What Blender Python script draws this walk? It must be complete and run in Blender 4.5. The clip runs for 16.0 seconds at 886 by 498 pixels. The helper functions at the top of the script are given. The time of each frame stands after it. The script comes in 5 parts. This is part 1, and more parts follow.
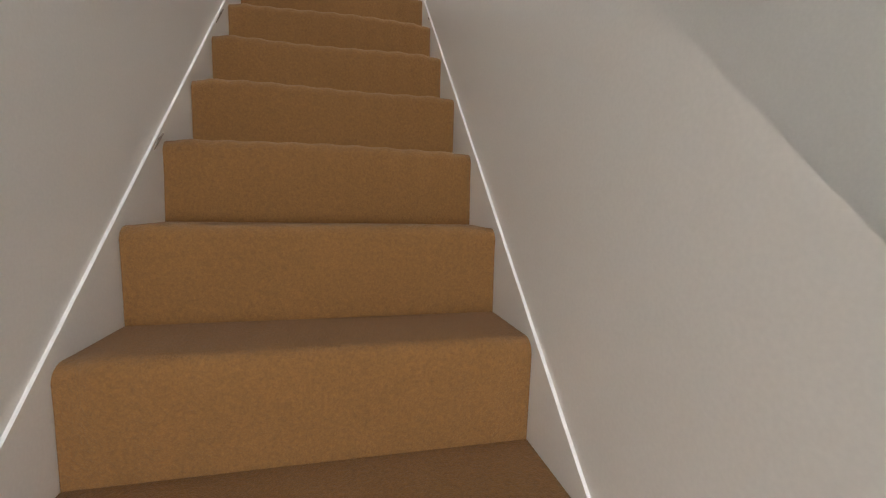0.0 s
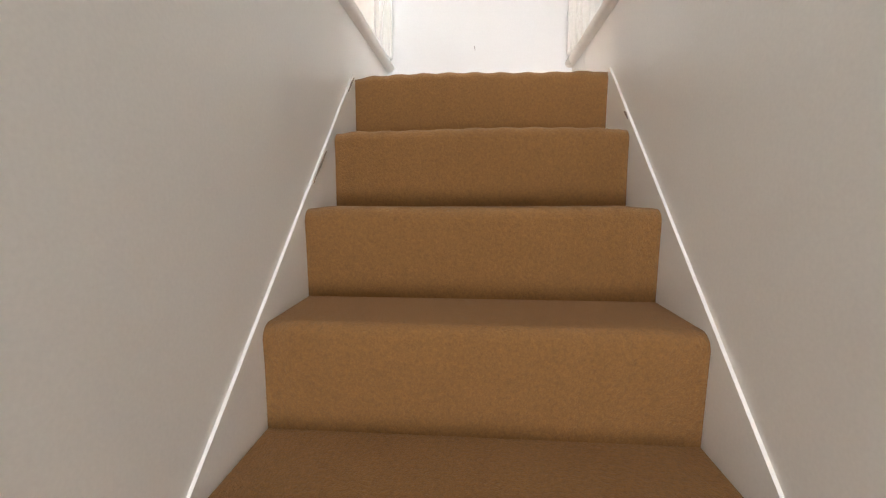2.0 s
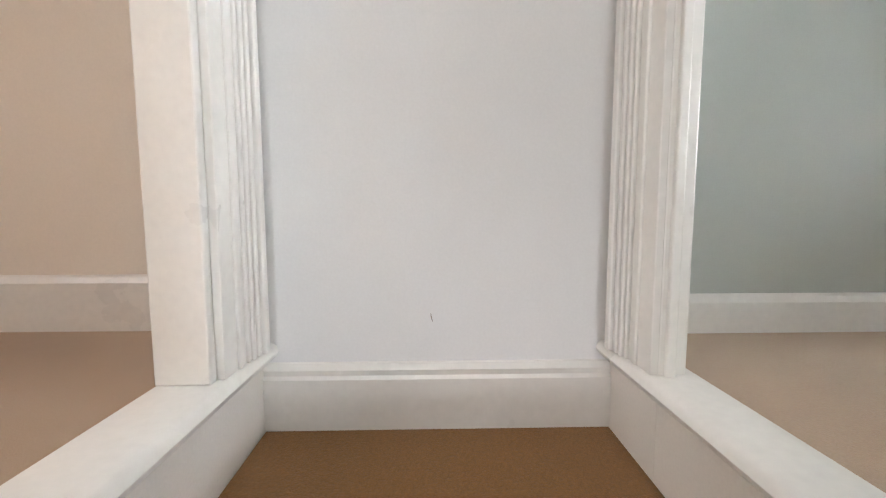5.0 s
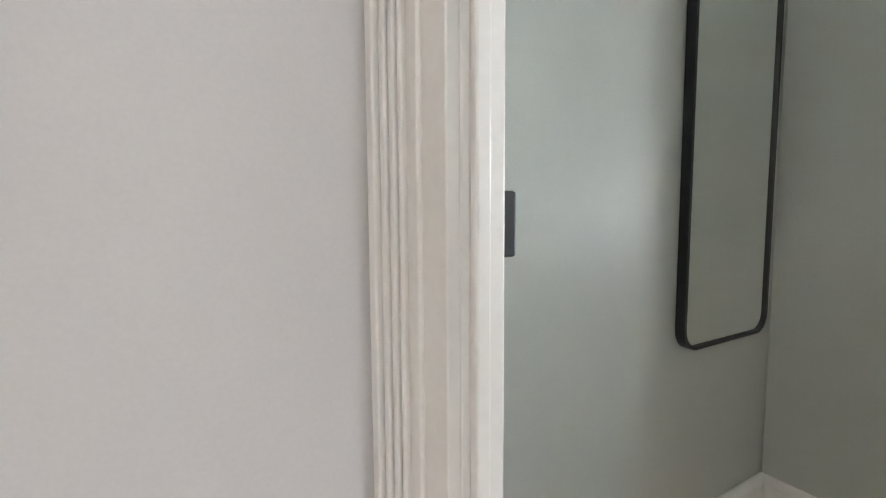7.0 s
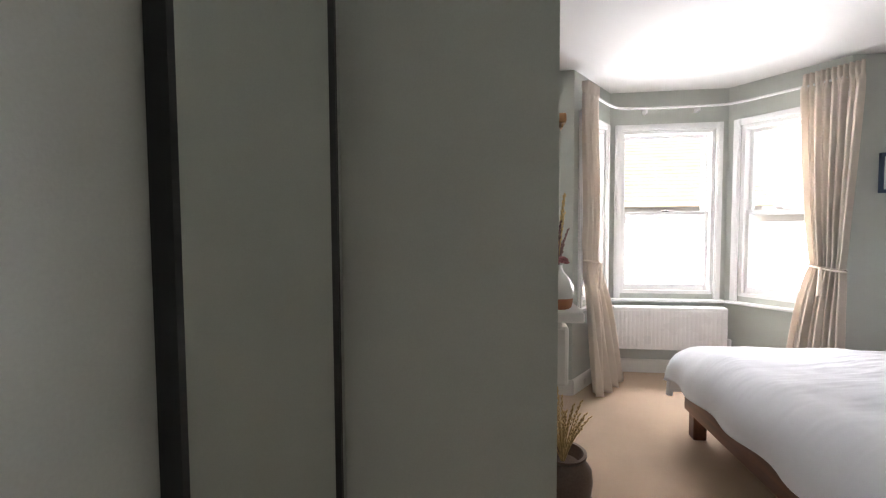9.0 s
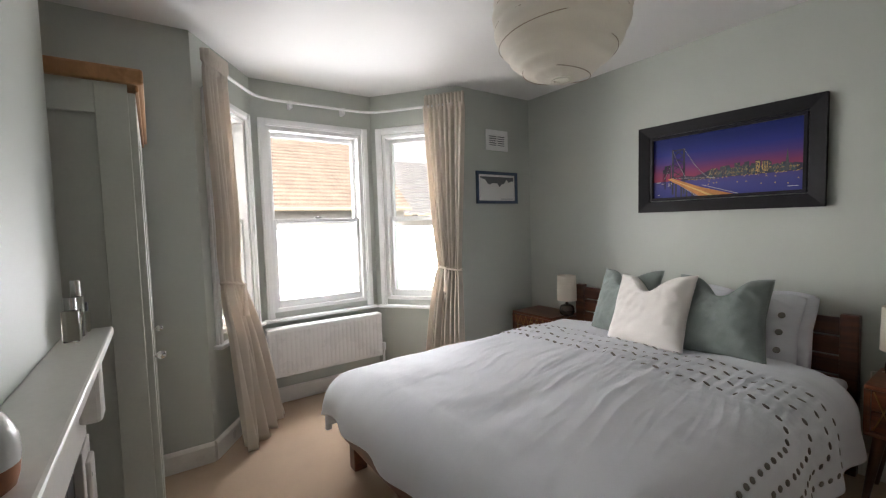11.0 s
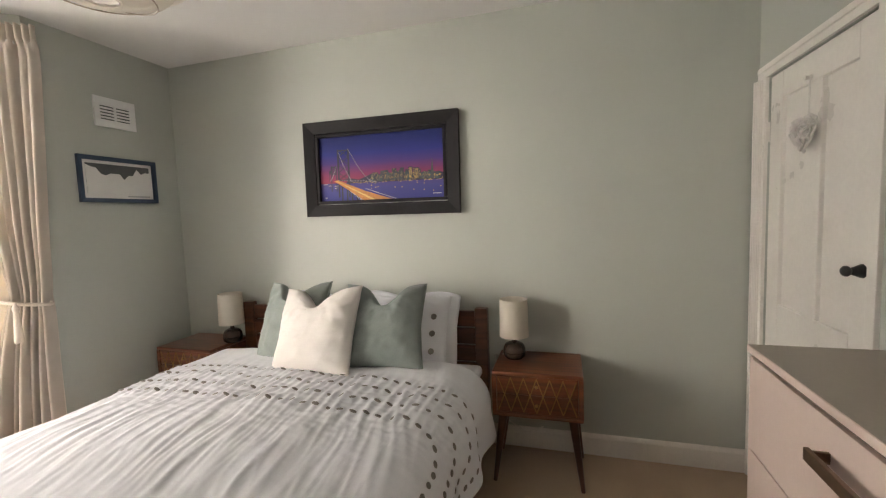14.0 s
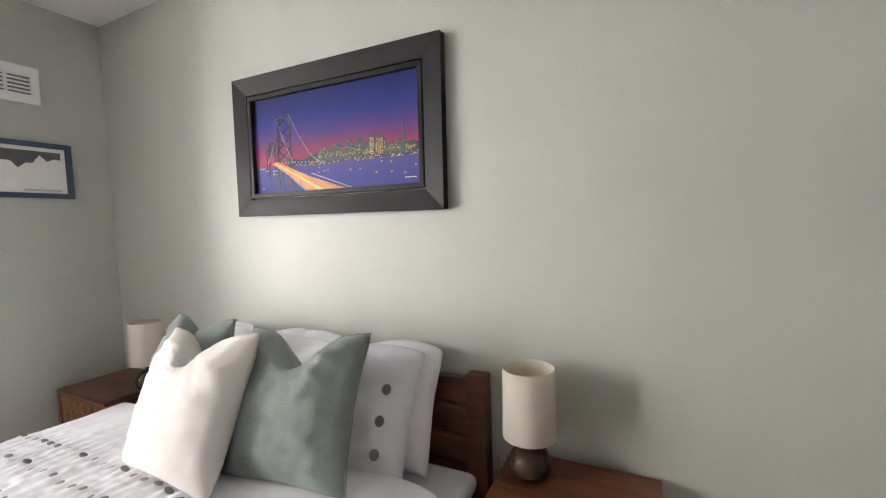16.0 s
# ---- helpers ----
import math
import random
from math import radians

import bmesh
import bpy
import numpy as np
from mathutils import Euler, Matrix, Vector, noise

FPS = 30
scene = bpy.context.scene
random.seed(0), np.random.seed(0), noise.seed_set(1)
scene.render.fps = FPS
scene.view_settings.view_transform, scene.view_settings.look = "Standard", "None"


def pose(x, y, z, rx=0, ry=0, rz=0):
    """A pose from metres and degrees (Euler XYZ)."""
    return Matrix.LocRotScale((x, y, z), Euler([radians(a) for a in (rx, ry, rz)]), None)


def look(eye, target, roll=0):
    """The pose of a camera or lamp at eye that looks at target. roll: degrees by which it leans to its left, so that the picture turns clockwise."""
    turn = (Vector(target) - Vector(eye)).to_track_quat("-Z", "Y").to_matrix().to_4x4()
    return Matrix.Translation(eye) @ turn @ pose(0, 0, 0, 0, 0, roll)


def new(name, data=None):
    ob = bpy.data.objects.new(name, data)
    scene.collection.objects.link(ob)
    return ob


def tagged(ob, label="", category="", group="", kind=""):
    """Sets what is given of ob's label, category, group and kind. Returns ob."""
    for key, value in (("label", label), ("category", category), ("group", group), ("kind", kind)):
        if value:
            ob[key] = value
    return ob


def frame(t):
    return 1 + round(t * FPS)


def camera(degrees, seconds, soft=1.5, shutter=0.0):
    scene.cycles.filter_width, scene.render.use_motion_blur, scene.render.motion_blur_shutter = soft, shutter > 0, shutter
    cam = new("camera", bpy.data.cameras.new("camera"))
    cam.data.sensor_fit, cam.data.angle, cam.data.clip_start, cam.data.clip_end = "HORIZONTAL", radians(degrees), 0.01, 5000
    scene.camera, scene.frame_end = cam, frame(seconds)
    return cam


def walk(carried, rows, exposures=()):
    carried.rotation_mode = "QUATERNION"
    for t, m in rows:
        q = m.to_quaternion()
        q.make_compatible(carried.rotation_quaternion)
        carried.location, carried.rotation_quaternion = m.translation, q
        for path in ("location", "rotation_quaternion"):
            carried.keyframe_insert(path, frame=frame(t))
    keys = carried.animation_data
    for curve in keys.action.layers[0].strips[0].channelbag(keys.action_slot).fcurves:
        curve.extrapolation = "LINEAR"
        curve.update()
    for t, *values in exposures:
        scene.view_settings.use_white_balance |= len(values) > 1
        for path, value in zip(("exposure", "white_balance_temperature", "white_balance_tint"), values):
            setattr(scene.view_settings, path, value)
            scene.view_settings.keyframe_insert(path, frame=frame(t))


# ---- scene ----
# ---- camera ----
cam = camera(93.6, 16.0, soft=1.2)
PATH = [
    (0, (-0.427, 1.124, -1.145), (0.022, 3.066, -1.299), 0.8),
    (0.5, (-0.422, 1.327, -1.004), (-0.353, 3.317, -1.186), 0.6),
    (1, (-0.475, 1.471, -0.817), (-0.562, 3.461, -0.996), 0.6),
    (1.5, (-0.472, 1.623, -0.677), (-0.612, 3.609, -0.867), 0.4),
    (2, (-0.472, 1.751, -0.56), (-0.633, 3.733, -0.773), 0.0),
    (2.5, (-0.512, 1.848, -0.402), (-0.595, 3.838, -0.579), 0.4),
    (3, (-0.477, 1.993, -0.309), (-0.536, 3.985, -0.469), 0.3),
    (3.5, (-0.491, 2.173, -0.185), (-0.549, 4.166, -0.341), 0.4),
    (4, (-0.51, 2.319, -0.008), (-0.566, 4.314, -0.148), 0.3),
    (4.2, (-0.507, 2.389, 0.033), (-0.547, 4.384, -0.11), 0.5),
    (6.3, (-0.372, 2.958, 0.822), (0.04, 4.896, 0.545), -2.1),
    (6.5, (-0.343, 2.984, 0.85), (0.185, 4.894, 0.58), -1.7),
    (7, (-0.279, 3.043, 0.914), (0.684, 4.789, 0.757), -0.4),
    (7.5, (-0.16, 3.117, 0.992), (1.223, 4.562, 0.983), 0.0),
    (8, (-0.05, 3.275, 1.21), (1.69, 4.255, 1.115), -0.1),
    (8.5, (0.14, 3.33, 1.267), (2.042, 3.942, 1.18), -0.3),
    (8.7, (0.232, 3.336, 1.3), (2.174, 3.808, 1.212), -0.3),
    (10.8, (0.855, 3.036, 1.394), (2.596, 2.059, 1.285), -1.7),
    (11, (0.897, 2.988, 1.392), (2.537, 1.849, 1.28), -1.8),
    (11.5, (0.99, 2.86, 1.4), (2.333, 1.383, 1.274), -1.9),
    (12, (0.97, 2.805, 1.427), (2.022, 1.109, 1.288), -2.1),
    (12.5, (0.949, 2.805, 1.434), (1.752, 0.979, 1.285), -2.0),
    (13, (0.954, 2.792, 1.426), (1.606, 0.907, 1.27), -2.1),
    (13.5, (0.976, 2.669, 1.39), (1.571, 0.766, 1.237), -2.1),
    (14, (0.963, 2.435, 1.42), (1.529, 0.524, 1.258), -2.1),
    (14.5, (0.956, 2.216, 1.398), (1.492, 0.295, 1.251), -2.0),
    (15, (1.004, 1.907, 1.39), (1.546, -0.014, 1.273), -1.8),
    (15.5, (0.98, 1.64, 1.4), (1.621, -0.248, 1.247), -2.0),
    (16, (0.929, 1.348, 1.384), (1.805, -0.445, 1.257), -1.9),
]
walk(cam, [(t, look(eye, target, roll)) for t, eye, target, roll in PATH],
     exposures=[(0, 2.4, 6200, 10), (0.5, 2.8, 6300, 10), (0.8, 2.95, 6300, 10), (2.0, 2.9, 6300, 11), (3.5, 2.5, 6200, 11), (4.2, 2.45, 6200, 11), (6.3, 1.75, 6100, 11), (7.5, 2.15, 6200, 13), (8.7, 1.3, 6500, 17),
                (11.0, 0.38, 6500, 14), (12.0, 0.6, 6800, 14), (13.0, 0.8, 7200, 15), (14.5, 1.05, 7400, 16), (15.2, 1.25, 7000, 16), (16, 1.35, 6700, 17)])

# ---- light ----
world = bpy.data.worlds.new("sky")
scene.world = world
world.use_nodes = True
wn = world.node_tree.nodes
sky = wn.new("ShaderNodeTexSky")
sky.sky_type = "NISHITA"
sky.sun_disc = False
sky.dust_density = 10.0
sky.sun_elevation, sky.sun_rotation = radians(48), radians(-95)
world.node_tree.links.new(sky.outputs[0], wn["Background"].inputs[0])
wn["Background"].inputs[1].default_value = 0.15
sun_data = bpy.data.lights.new("sun", "SUN")
sun_data.energy, sun_data.angle, sun_data.color = 2.5, radians(0.5), (1.0, 0.96, 0.9)
sun = new("sun", sun_data)
sun.matrix_world = look((-20, -2, 22), (0, 0, 0))


H_TOP = 2.55   # ceiling height


def window_light(name, eye, target, w, h, power, color=(0.9, 0.95, 1.0)):
    d = bpy.data.lights.new(name, "AREA")
    d.shape, d.size, d.size_y, d.energy, d.color = "RECTANGLE", w, h, power, color
    ob = new(name, d)
    ob.matrix_world = look(eye, target)
    return ob


window_light("bay_light_north_east", (5.6, 4.5, 1.75), (1.6, 0.4, 1.1), 1.7, 2.0, 28, (0.96, 0.98, 1.0))
window_light("bay_light_north", (5.6, 3.3, 1.7), (0.3, 0.75, 1.15), 1.35, 1.9, 138, (1.0, 0.985, 0.96))
window_light("bay_light_east", (5.6, 1.3, 1.0), (-0.4, 2.9, 0.2), 1.6, 0.8, 60, (0.97, 0.985, 1.0))
window_light("bay_light_south_east", (5.35, 0.0, 1.0), (0.2, 3.5, 0.3), 1.1, 0.8, 50, (0.95, 0.98, 1.0))
window_light("bay_light_above", (5.6, 1.84, 3.5), (2.6, 1.84, 0.6), 2.2, 1.2, 180, (0.96, 0.98, 1.0))
window_light("back_room_light", (-2.93, 1.95, 1.5), (-0.5, 2.9, 0.6), 0.8, 1.2, 0.9, (1.0, 0.97, 0.94))
# Fill lamp in the unseen hall, added to brighten the stairs from below.
window_light("hall_fill_lamp", (-0.35, -1.45, -1.2), (-0.35, 1.5, -1.0), 0.68, 0.88, 12.0, (0.97, 0.98, 1.0))

# Unseen fill lamp below the solid ceiling, added to brighten the stair well.
window_light("stair_fill_lamp", (-0.47, 1.85, H_TOP - 0.012), (-0.47, 1.85, 0), 0.6, 0.9, 4.2, (0.97, 0.985, 1.0))

# ---- materials ----


def material(name, color, rough=0.6, metal=0.0, var=0.12, scale=6.0, fine=120.0, bump=0.08, dark=None, coat=0.0, sheen=0.0,
             stretch=(1, 1, 1), blotch=0.0):
    m = bpy.data.materials.new(name)
    m.use_nodes = True
    nt = m.node_tree
    b = nt.nodes["Principled BSDF"]
    tc = nt.nodes.new("ShaderNodeTexCoord")
    mp = nt.nodes.new("ShaderNodeMapping")
    mp.inputs["Scale"].default_value = stretch
    nt.links.new(tc.outputs["Object"], mp.inputs[0])
    n1 = nt.nodes.new("ShaderNodeTexNoise")
    n1.inputs["Scale"].default_value, n1.inputs["Detail"].default_value = scale, 6
    n2 = nt.nodes.new("ShaderNodeTexNoise")
    n2.inputs["Scale"].default_value, n2.inputs["Detail"].default_value = fine, 3
    nt.links.new(mp.outputs[0], n1.inputs[0])
    nt.links.new(mp.outputs[0], n2.inputs[0])
    add = nt.nodes.new("ShaderNodeMath")
    add.operation = "MULTIPLY_ADD"
    add.inputs[1].default_value = 0.5
    nt.links.new(n2.outputs[0], add.inputs[0])
    half = nt.nodes.new("ShaderNodeMath")
    half.operation = "MULTIPLY"
    half.inputs[1].default_value = 0.5
    nt.links.new(n1.outputs[0], half.inputs[0])
    nt.links.new(half.outputs[0], add.inputs[2])
    ramp = nt.nodes.new("ShaderNodeValToRGB")
    ramp.color_ramp.elements[0].position, ramp.color_ramp.elements[1].position = 0.32, 0.68
    d = dark or tuple(c * (1 - var) for c in color)
    ramp.color_ramp.elements[0].color = (*d, 1)
    ramp.color_ramp.elements[1].color = (*(min(1, c * (1 + var * 0.6)) for c in color), 1)
    nt.links.new(add.outputs[0], ramp.inputs[0])
    nt.links.new(ramp.outputs[0], b.inputs["Base Color"])
    rr = nt.nodes.new("ShaderNodeMapRange")
    rr.inputs[3].default_value, rr.inputs[4].default_value = max(0.02, rough - 0.08), min(1, rough + 0.08)
    nt.links.new(n1.outputs[0], rr.inputs[0])
    nt.links.new(rr.outputs[0], b.inputs["Roughness"])
    b.inputs["Metallic"].default_value = metal
    b.inputs["Coat Weight"].default_value = coat
    b.inputs["Sheen Weight"].default_value = sheen
    if bump:
        bp = nt.nodes.new("ShaderNodeBump")
        bp.inputs["Strength"].default_value, bp.inputs["Distance"].default_value = bump, 0.004
        nt.links.new(add.outputs[0], bp.inputs["Height"])
        nt.links.new(bp.outputs[0], b.inputs["Normal"])
    return m


def wood(name, color, dark, axis=0, rough=0.4, scale=9.0, coat=0.15):
    m = bpy.data.materials.new(name)
    m.use_nodes = True
    nt = m.node_tree
    b = nt.nodes["Principled BSDF"]
    tc = nt.nodes.new("ShaderNodeTexCoord")
    mp = nt.nodes.new("ShaderNodeMapping")
    s = [14.0, 14.0, 14.0]
    s[axis] = 1.2
    mp.inputs["Scale"].default_value = s
    nt.links.new(tc.outputs["Object"], mp.inputs[0])
    n = nt.nodes.new("ShaderNodeTexNoise")
    n.inputs["Scale"].default_value, n.inputs["Detail"].default_value, n.inputs["Distortion"].default_value = scale / 6, 8, 1.2
    nt.links.new(mp.outputs[0], n.inputs[0])
    ramp = nt.nodes.new("ShaderNodeValToRGB")
    ramp.color_ramp.elements[0].position, ramp.color_ramp.elements[1].position = 0.35, 0.7
    ramp.color_ramp.elements[0].color, ramp.color_ramp.elements[1].color = (*dark, 1), (*color, 1)
    nt.links.new(n.outputs[0], ramp.inputs[0])
    nt.links.new(ramp.outputs[0], b.inputs["Base Color"])
    b.inputs["Roughness"].default_value = rough
    b.inputs["Coat Weight"].default_value = coat
    b.inputs["Coat Roughness"].default_value = 0.3
    bp = nt.nodes.new("ShaderNodeBump")
    bp.inputs["Strength"].default_value, bp.inputs["Distance"].default_value = 0.15, 0.002
    nt.links.new(n.outputs[0], bp.inputs["Height"])
    nt.links.new(bp.outputs[0], b.inputs["Normal"])
    return m


SAGE = material("sage_paint", (0.482, 0.507, 0.460), 0.46, var=0.06, scale=2.2, fine=260, bump=0.12)
CEIL = material("ceiling_paint", (0.80, 0.79, 0.77), 0.8, var=0.03, scale=1.5, fine=160, bump=0.05)
CREAM = material("stair_wall_paint", (0.76, 0.73, 0.68), 0.4, var=0.05, scale=2.0, fine=180, bump=0.06)
WHITEWALL = material("landing_paint", (0.76, 0.75, 0.74), 0.5, var=0.04, scale=2.0, fine=180, bump=0.06)
PEACH = material("back_room_paint", (0.80, 0.73, 0.64), 0.6, var=0.04, scale=2.0, fine=180, bump=0.05)
GLOSS = material("white_gloss_paint", (0.80, 0.775, 0.73), 0.3, var=0.05, scale=5, fine=60, bump=0.05)
UPVC = material("white_window_paint", (0.82, 0.82, 0.81), 0.35, var=0.03, scale=5, fine=60, bump=0.03)
STAIR_CARPET = material("stair_carpet", (0.215, 0.100, 0.025), 0.95, var=0.28, scale=140, fine=330, bump=1.0, sheen=0.08)
CARPET = material("bedroom_carpet", (0.46, 0.33, 0.225), 0.95, var=0.16, scale=3, fine=380, bump=0.6, sheen=0.2)
COTTON = material("white_cotton", (0.79, 0.80, 0.845), 0.85, var=0.03, scale=5, fine=260, bump=0.12, sheen=0.1)
CREAMLINEN = material("cream_linen", (0.79, 0.755, 0.715), 0.9, var=0.07, scale=8, fine=300, bump=0.3, sheen=0.1)
GREENLINEN = material("sage_linen", (0.245, 0.285, 0.268), 0.9, var=0.2, scale=14, fine=260, bump=0.6, sheen=0.15)
DOTGREY = material("grey_satin_stitch", (0.20, 0.18, 0.165), 0.45, var=0.15, scale=60, fine=300, bump=0.2)
CURTAIN = material("curtain_cotton", (0.80, 0.735, 0.66), 0.85, var=0.06, scale=6, fine=260, bump=0.25, sheen=0.15)
BEDWOOD = wood("bed_stained_wood", (0.17, 0.055, 0.022), (0.07, 0.022, 0.01), 0, 0.35)
NSWOOD = wood("nightstand_wood", (0.22, 0.065, 0.024), (0.085, 0.024, 0.01), 0, 0.3)
NSLEG = wood("leg_wood", (0.13, 0.035, 0.018), (0.06, 0.018, 0.01), 2, 0.3)
PINE = wood("pine_cornice", (0.50, 0.26, 0.11), (0.34, 0.16, 0.06), 0, 0.4)
BRASS = material("brass_inlay", (0.36, 0.22, 0.09), 0.35, 0.8, var=0.1, bump=0.02)
CHROME = material("brushed_nickel", (0.62, 0.61, 0.59), 0.25, 1.0, var=0.04, bump=0.02)
BRONZE = material("bronze_handle", (0.20, 0.13, 0.085), 0.35, 0.85, var=0.12, bump=0.02)
BLACKMETAL = material("black_metal", (0.010, 0.010, 0.011), 0.42, 0.0, var=0.1, bump=0.02)
BLACKWOOD = material("black_frame_paint", (0.012, 0.011, 0.013), 0.45, var=0.2, scale=12, fine=80, bump=0.08)
BLACKWOOD.node_tree.nodes["Principled BSDF"].inputs["Specular IOR Level"].default_value = 0.2
BLUEFRAME = material("blue_frame_paint", (0.045, 0.075, 0.13), 0.4, var=0.12, bump=0.04)
SILVERFRAME = material("silver_frame", (0.55, 0.54, 0.55), 0.3, 0.6, var=0.06, bump=0.03)
PAPER = material("white_mount_card", (0.78, 0.77, 0.74), 0.8, var=0.03, bump=0.03)
GREYINK = material("grey_print_ink", (0.11, 0.115, 0.12), 0.8, var=0.15, scale=20, bump=0.02)
PALEINK = material("pale_print_ink", (0.50, 0.50, 0.49), 0.8, var=0.1, scale=14, bump=0.02)
SHADE = material("lamp_shade_linen", (0.74, 0.69, 0.60), 0.85, var=0.04, scale=8, fine=300, bump=0.2)
CERAMIC = material("bronze_ceramic", (0.07, 0.042, 0.028), 0.22, 0.4, var=0.35, scale=14, bump=0.05, coat=0.4)
DRESSER = material("dresser_lacquer", (0.70, 0.565, 0.50), 0.4, var=0.03, scale=4, fine=120, bump=0.02)
DRESSTOP = material("dresser_top_lacquer", (0.42, 0.36, 0.30), 0.38, var=0.05, scale=4, fine=120, bump=0.02)
# Shade under the chest top is put into this dark colour; plinth shares it.
DRESSSHADE = material("dresser_recess_shade", (0.16, 0.11, 0.10), 0.6, var=0.1)
WARDROBE = material("wardrobe_paint", (0.60, 0.61, 0.55), 0.4, var=0.04, scale=4, fine=90, bump=0.05)
RADIATOR = material("radiator_enamel", (0.80, 0.79, 0.78), 0.28, var=0.02, bump=0.02)
SLATE = material("slate_hearth", (0.045, 0.055, 0.085), 0.35, var=0.25, scale=7, bump=0.2)
POTCLAY = material("brown_stoneware", (0.17, 0.115, 0.085), 0.4, var=0.25, scale=9, bump=0.1, coat=0.2)
VASEWHITE = material("white_glaze", (0.74, 0.73, 0.70), 0.25, var=0.03, bump=0.02, coat=0.3)
TERRACOTTA = material("terracotta", (0.36, 0.15, 0.07), 0.7, var=0.15, scale=20, bump=0.15)
STRAW = material("dried_straw", (0.62, 0.44, 0.21), 0.9, var=0.25, scale=30, bump=0.3)
DRIEDPURPLE = material("dried_purple_flower", (0.25, 0.15, 0.145), 0.9, var=0.35, scale=40, bump=0.3)
DRIEDPINK = material("dried_pink_flower", (0.40, 0.16, 0.17), 0.9, var=0.3, scale=40, bump=0.3)
WICKER = material("white_wicker", (0.74, 0.72, 0.68), 0.7, var=0.12, scale=40, bump=0.2)
RICEPAPER = material("rice_paper", (0.86, 0.82, 0.75), 0.8, var=0.05, scale=10, fine=160, bump=0.2)
WIRE = material("lantern_wire", (0.42, 0.35, 0.28), 0.6, var=0.05, bump=0.0)
IRON = material("cast_iron", (0.02, 0.02, 0.022), 0.5, 0.4, var=0.2, scale=15, bump=0.2)
DARKBOX = material("dark_box_card", (0.02, 0.024, 0.03), 0.45, var=0.15, bump=0.03)
PINKBOX = material("pink_box_leatherette", (0.66, 0.50, 0.44), 0.5, var=0.05, fine=200, bump=0.15)
RENDER = material("white_render", (0.78, 0.77, 0.74), 0.85, var=0.06, scale=0.8, fine=30, bump=0.15)
ROOFTILE = material("clay_roof_tile", (0.43, 0.36, 0.30), 0.85, var=0.3, scale=2.2, fine=14, bump=0.3)
ROOFSLATE = material("slate_roof", (0.36, 0.37, 0.38), 0.7, var=0.2, scale=2.2, fine=14, bump=0.2)
ASPHALT = material("asphalt", (0.05, 0.05, 0.052), 0.9, var=0.2, scale=1.5, fine=60, bump=0.3)
YELLOWTRIM = material("yellow_trim_paint", (0.72, 0.64, 0.48), 0.6, var=0.08)
# Lighter grey puts the reflected sky into the far panes' base colour.
SKYGLASS = material("far_window_glass", (0.30, 0.33, 0.35), 0.08, var=0.1, bump=0.0)


def clear(name, tint, rough=0.0):
    m = bpy.data.materials.new(name)
    m.use_nodes = True
    b = m.node_tree.nodes["Principled BSDF"]
    b.inputs["Base Color"].default_value = (*tint, 1)
    b.inputs["Transmission Weight"].default_value = 1
    b.inputs["Roughness"].default_value = rough
    b.inputs["IOR"].default_value = 1.45
    return m


GLASS = clear("window_glass", (0.97, 0.98, 0.98))
BOTTLE = clear("bottle_glass", (0.93, 0.90, 0.84))
MIRROR = bpy.data.materials.new("mirror_silver")
MIRROR.use_nodes = True
MIRROR.node_tree.nodes["Principled BSDF"].inputs["Metallic"].default_value = 1
MIRROR.node_tree.nodes["Principled BSDF"].inputs["Roughness"].default_value = 0.02
MIRROR.node_tree.nodes["Principled BSDF"].inputs["Base Color"].default_value = (0.86, 0.88, 0.86, 1)

def translucent(m, color, amount):
    """Thin cloth or paper that lets part of the light through."""
    nt = m.node_tree
    tr = nt.nodes.new("ShaderNodeBsdfTranslucent")
    tr.inputs[0].default_value = (*color, 1)
    mix = nt.nodes.new("ShaderNodeMixShader")
    mix.inputs[0].default_value = amount
    nt.links.new(nt.nodes["Principled BSDF"].outputs[0], mix.inputs[1])
    nt.links.new(tr.outputs[0], mix.inputs[2])
    nt.links.new(mix.outputs[0], nt.nodes["Material Output"].inputs[0])


translucent(RICEPAPER, (0.92, 0.89, 0.82), 0.55)
translucent(CURTAIN, (0.80, 0.72, 0.63), 0.35)
translucent(SHADE, (0.74, 0.66, 0.55), 0.3)

# ---- mesh helpers ----


def box(bm, x0, x1, y0, y1, z0, z1, bevel=0.0, seg=2):
    r = bmesh.ops.create_cube(bm, size=1, matrix=Matrix.LocRotScale(((x0 + x1) / 2, (y0 + y1) / 2, (z0 + z1) / 2), None, (abs(x1 - x0), abs(y1 - y0), abs(z1 - z0))))
    if bevel:
        edges = list({e for v in r["verts"] for e in v.link_edges})
        bmesh.ops.bevel(bm, geom=edges, offset=bevel, segments=seg, affect="EDGES", profile=0.5)
    return bm


def bx(*a, bevel=0.0, seg=2):
    return box(bmesh.new(), *a, bevel=bevel, seg=seg)


def lathe(profile, n=32, bm=None, at=(0, 0, 0)):
    bm = bm or bmesh.new()
    rings = []
    for r, z in profile:
        rings.append([bm.verts.new((at[0] + r * math.cos(2 * math.pi * i / n), at[1] + r * math.sin(2 * math.pi * i / n), at[2] + z)) for i in range(n)])
    for a, b in zip(rings, rings[1:]):
        for i in range(n):
            bm.faces.new((a[i], a[(i + 1) % n], b[(i + 1) % n], b[i]))
    bm.faces.new(rings[0][::-1])
    bm.faces.new(rings[-1])
    return bm


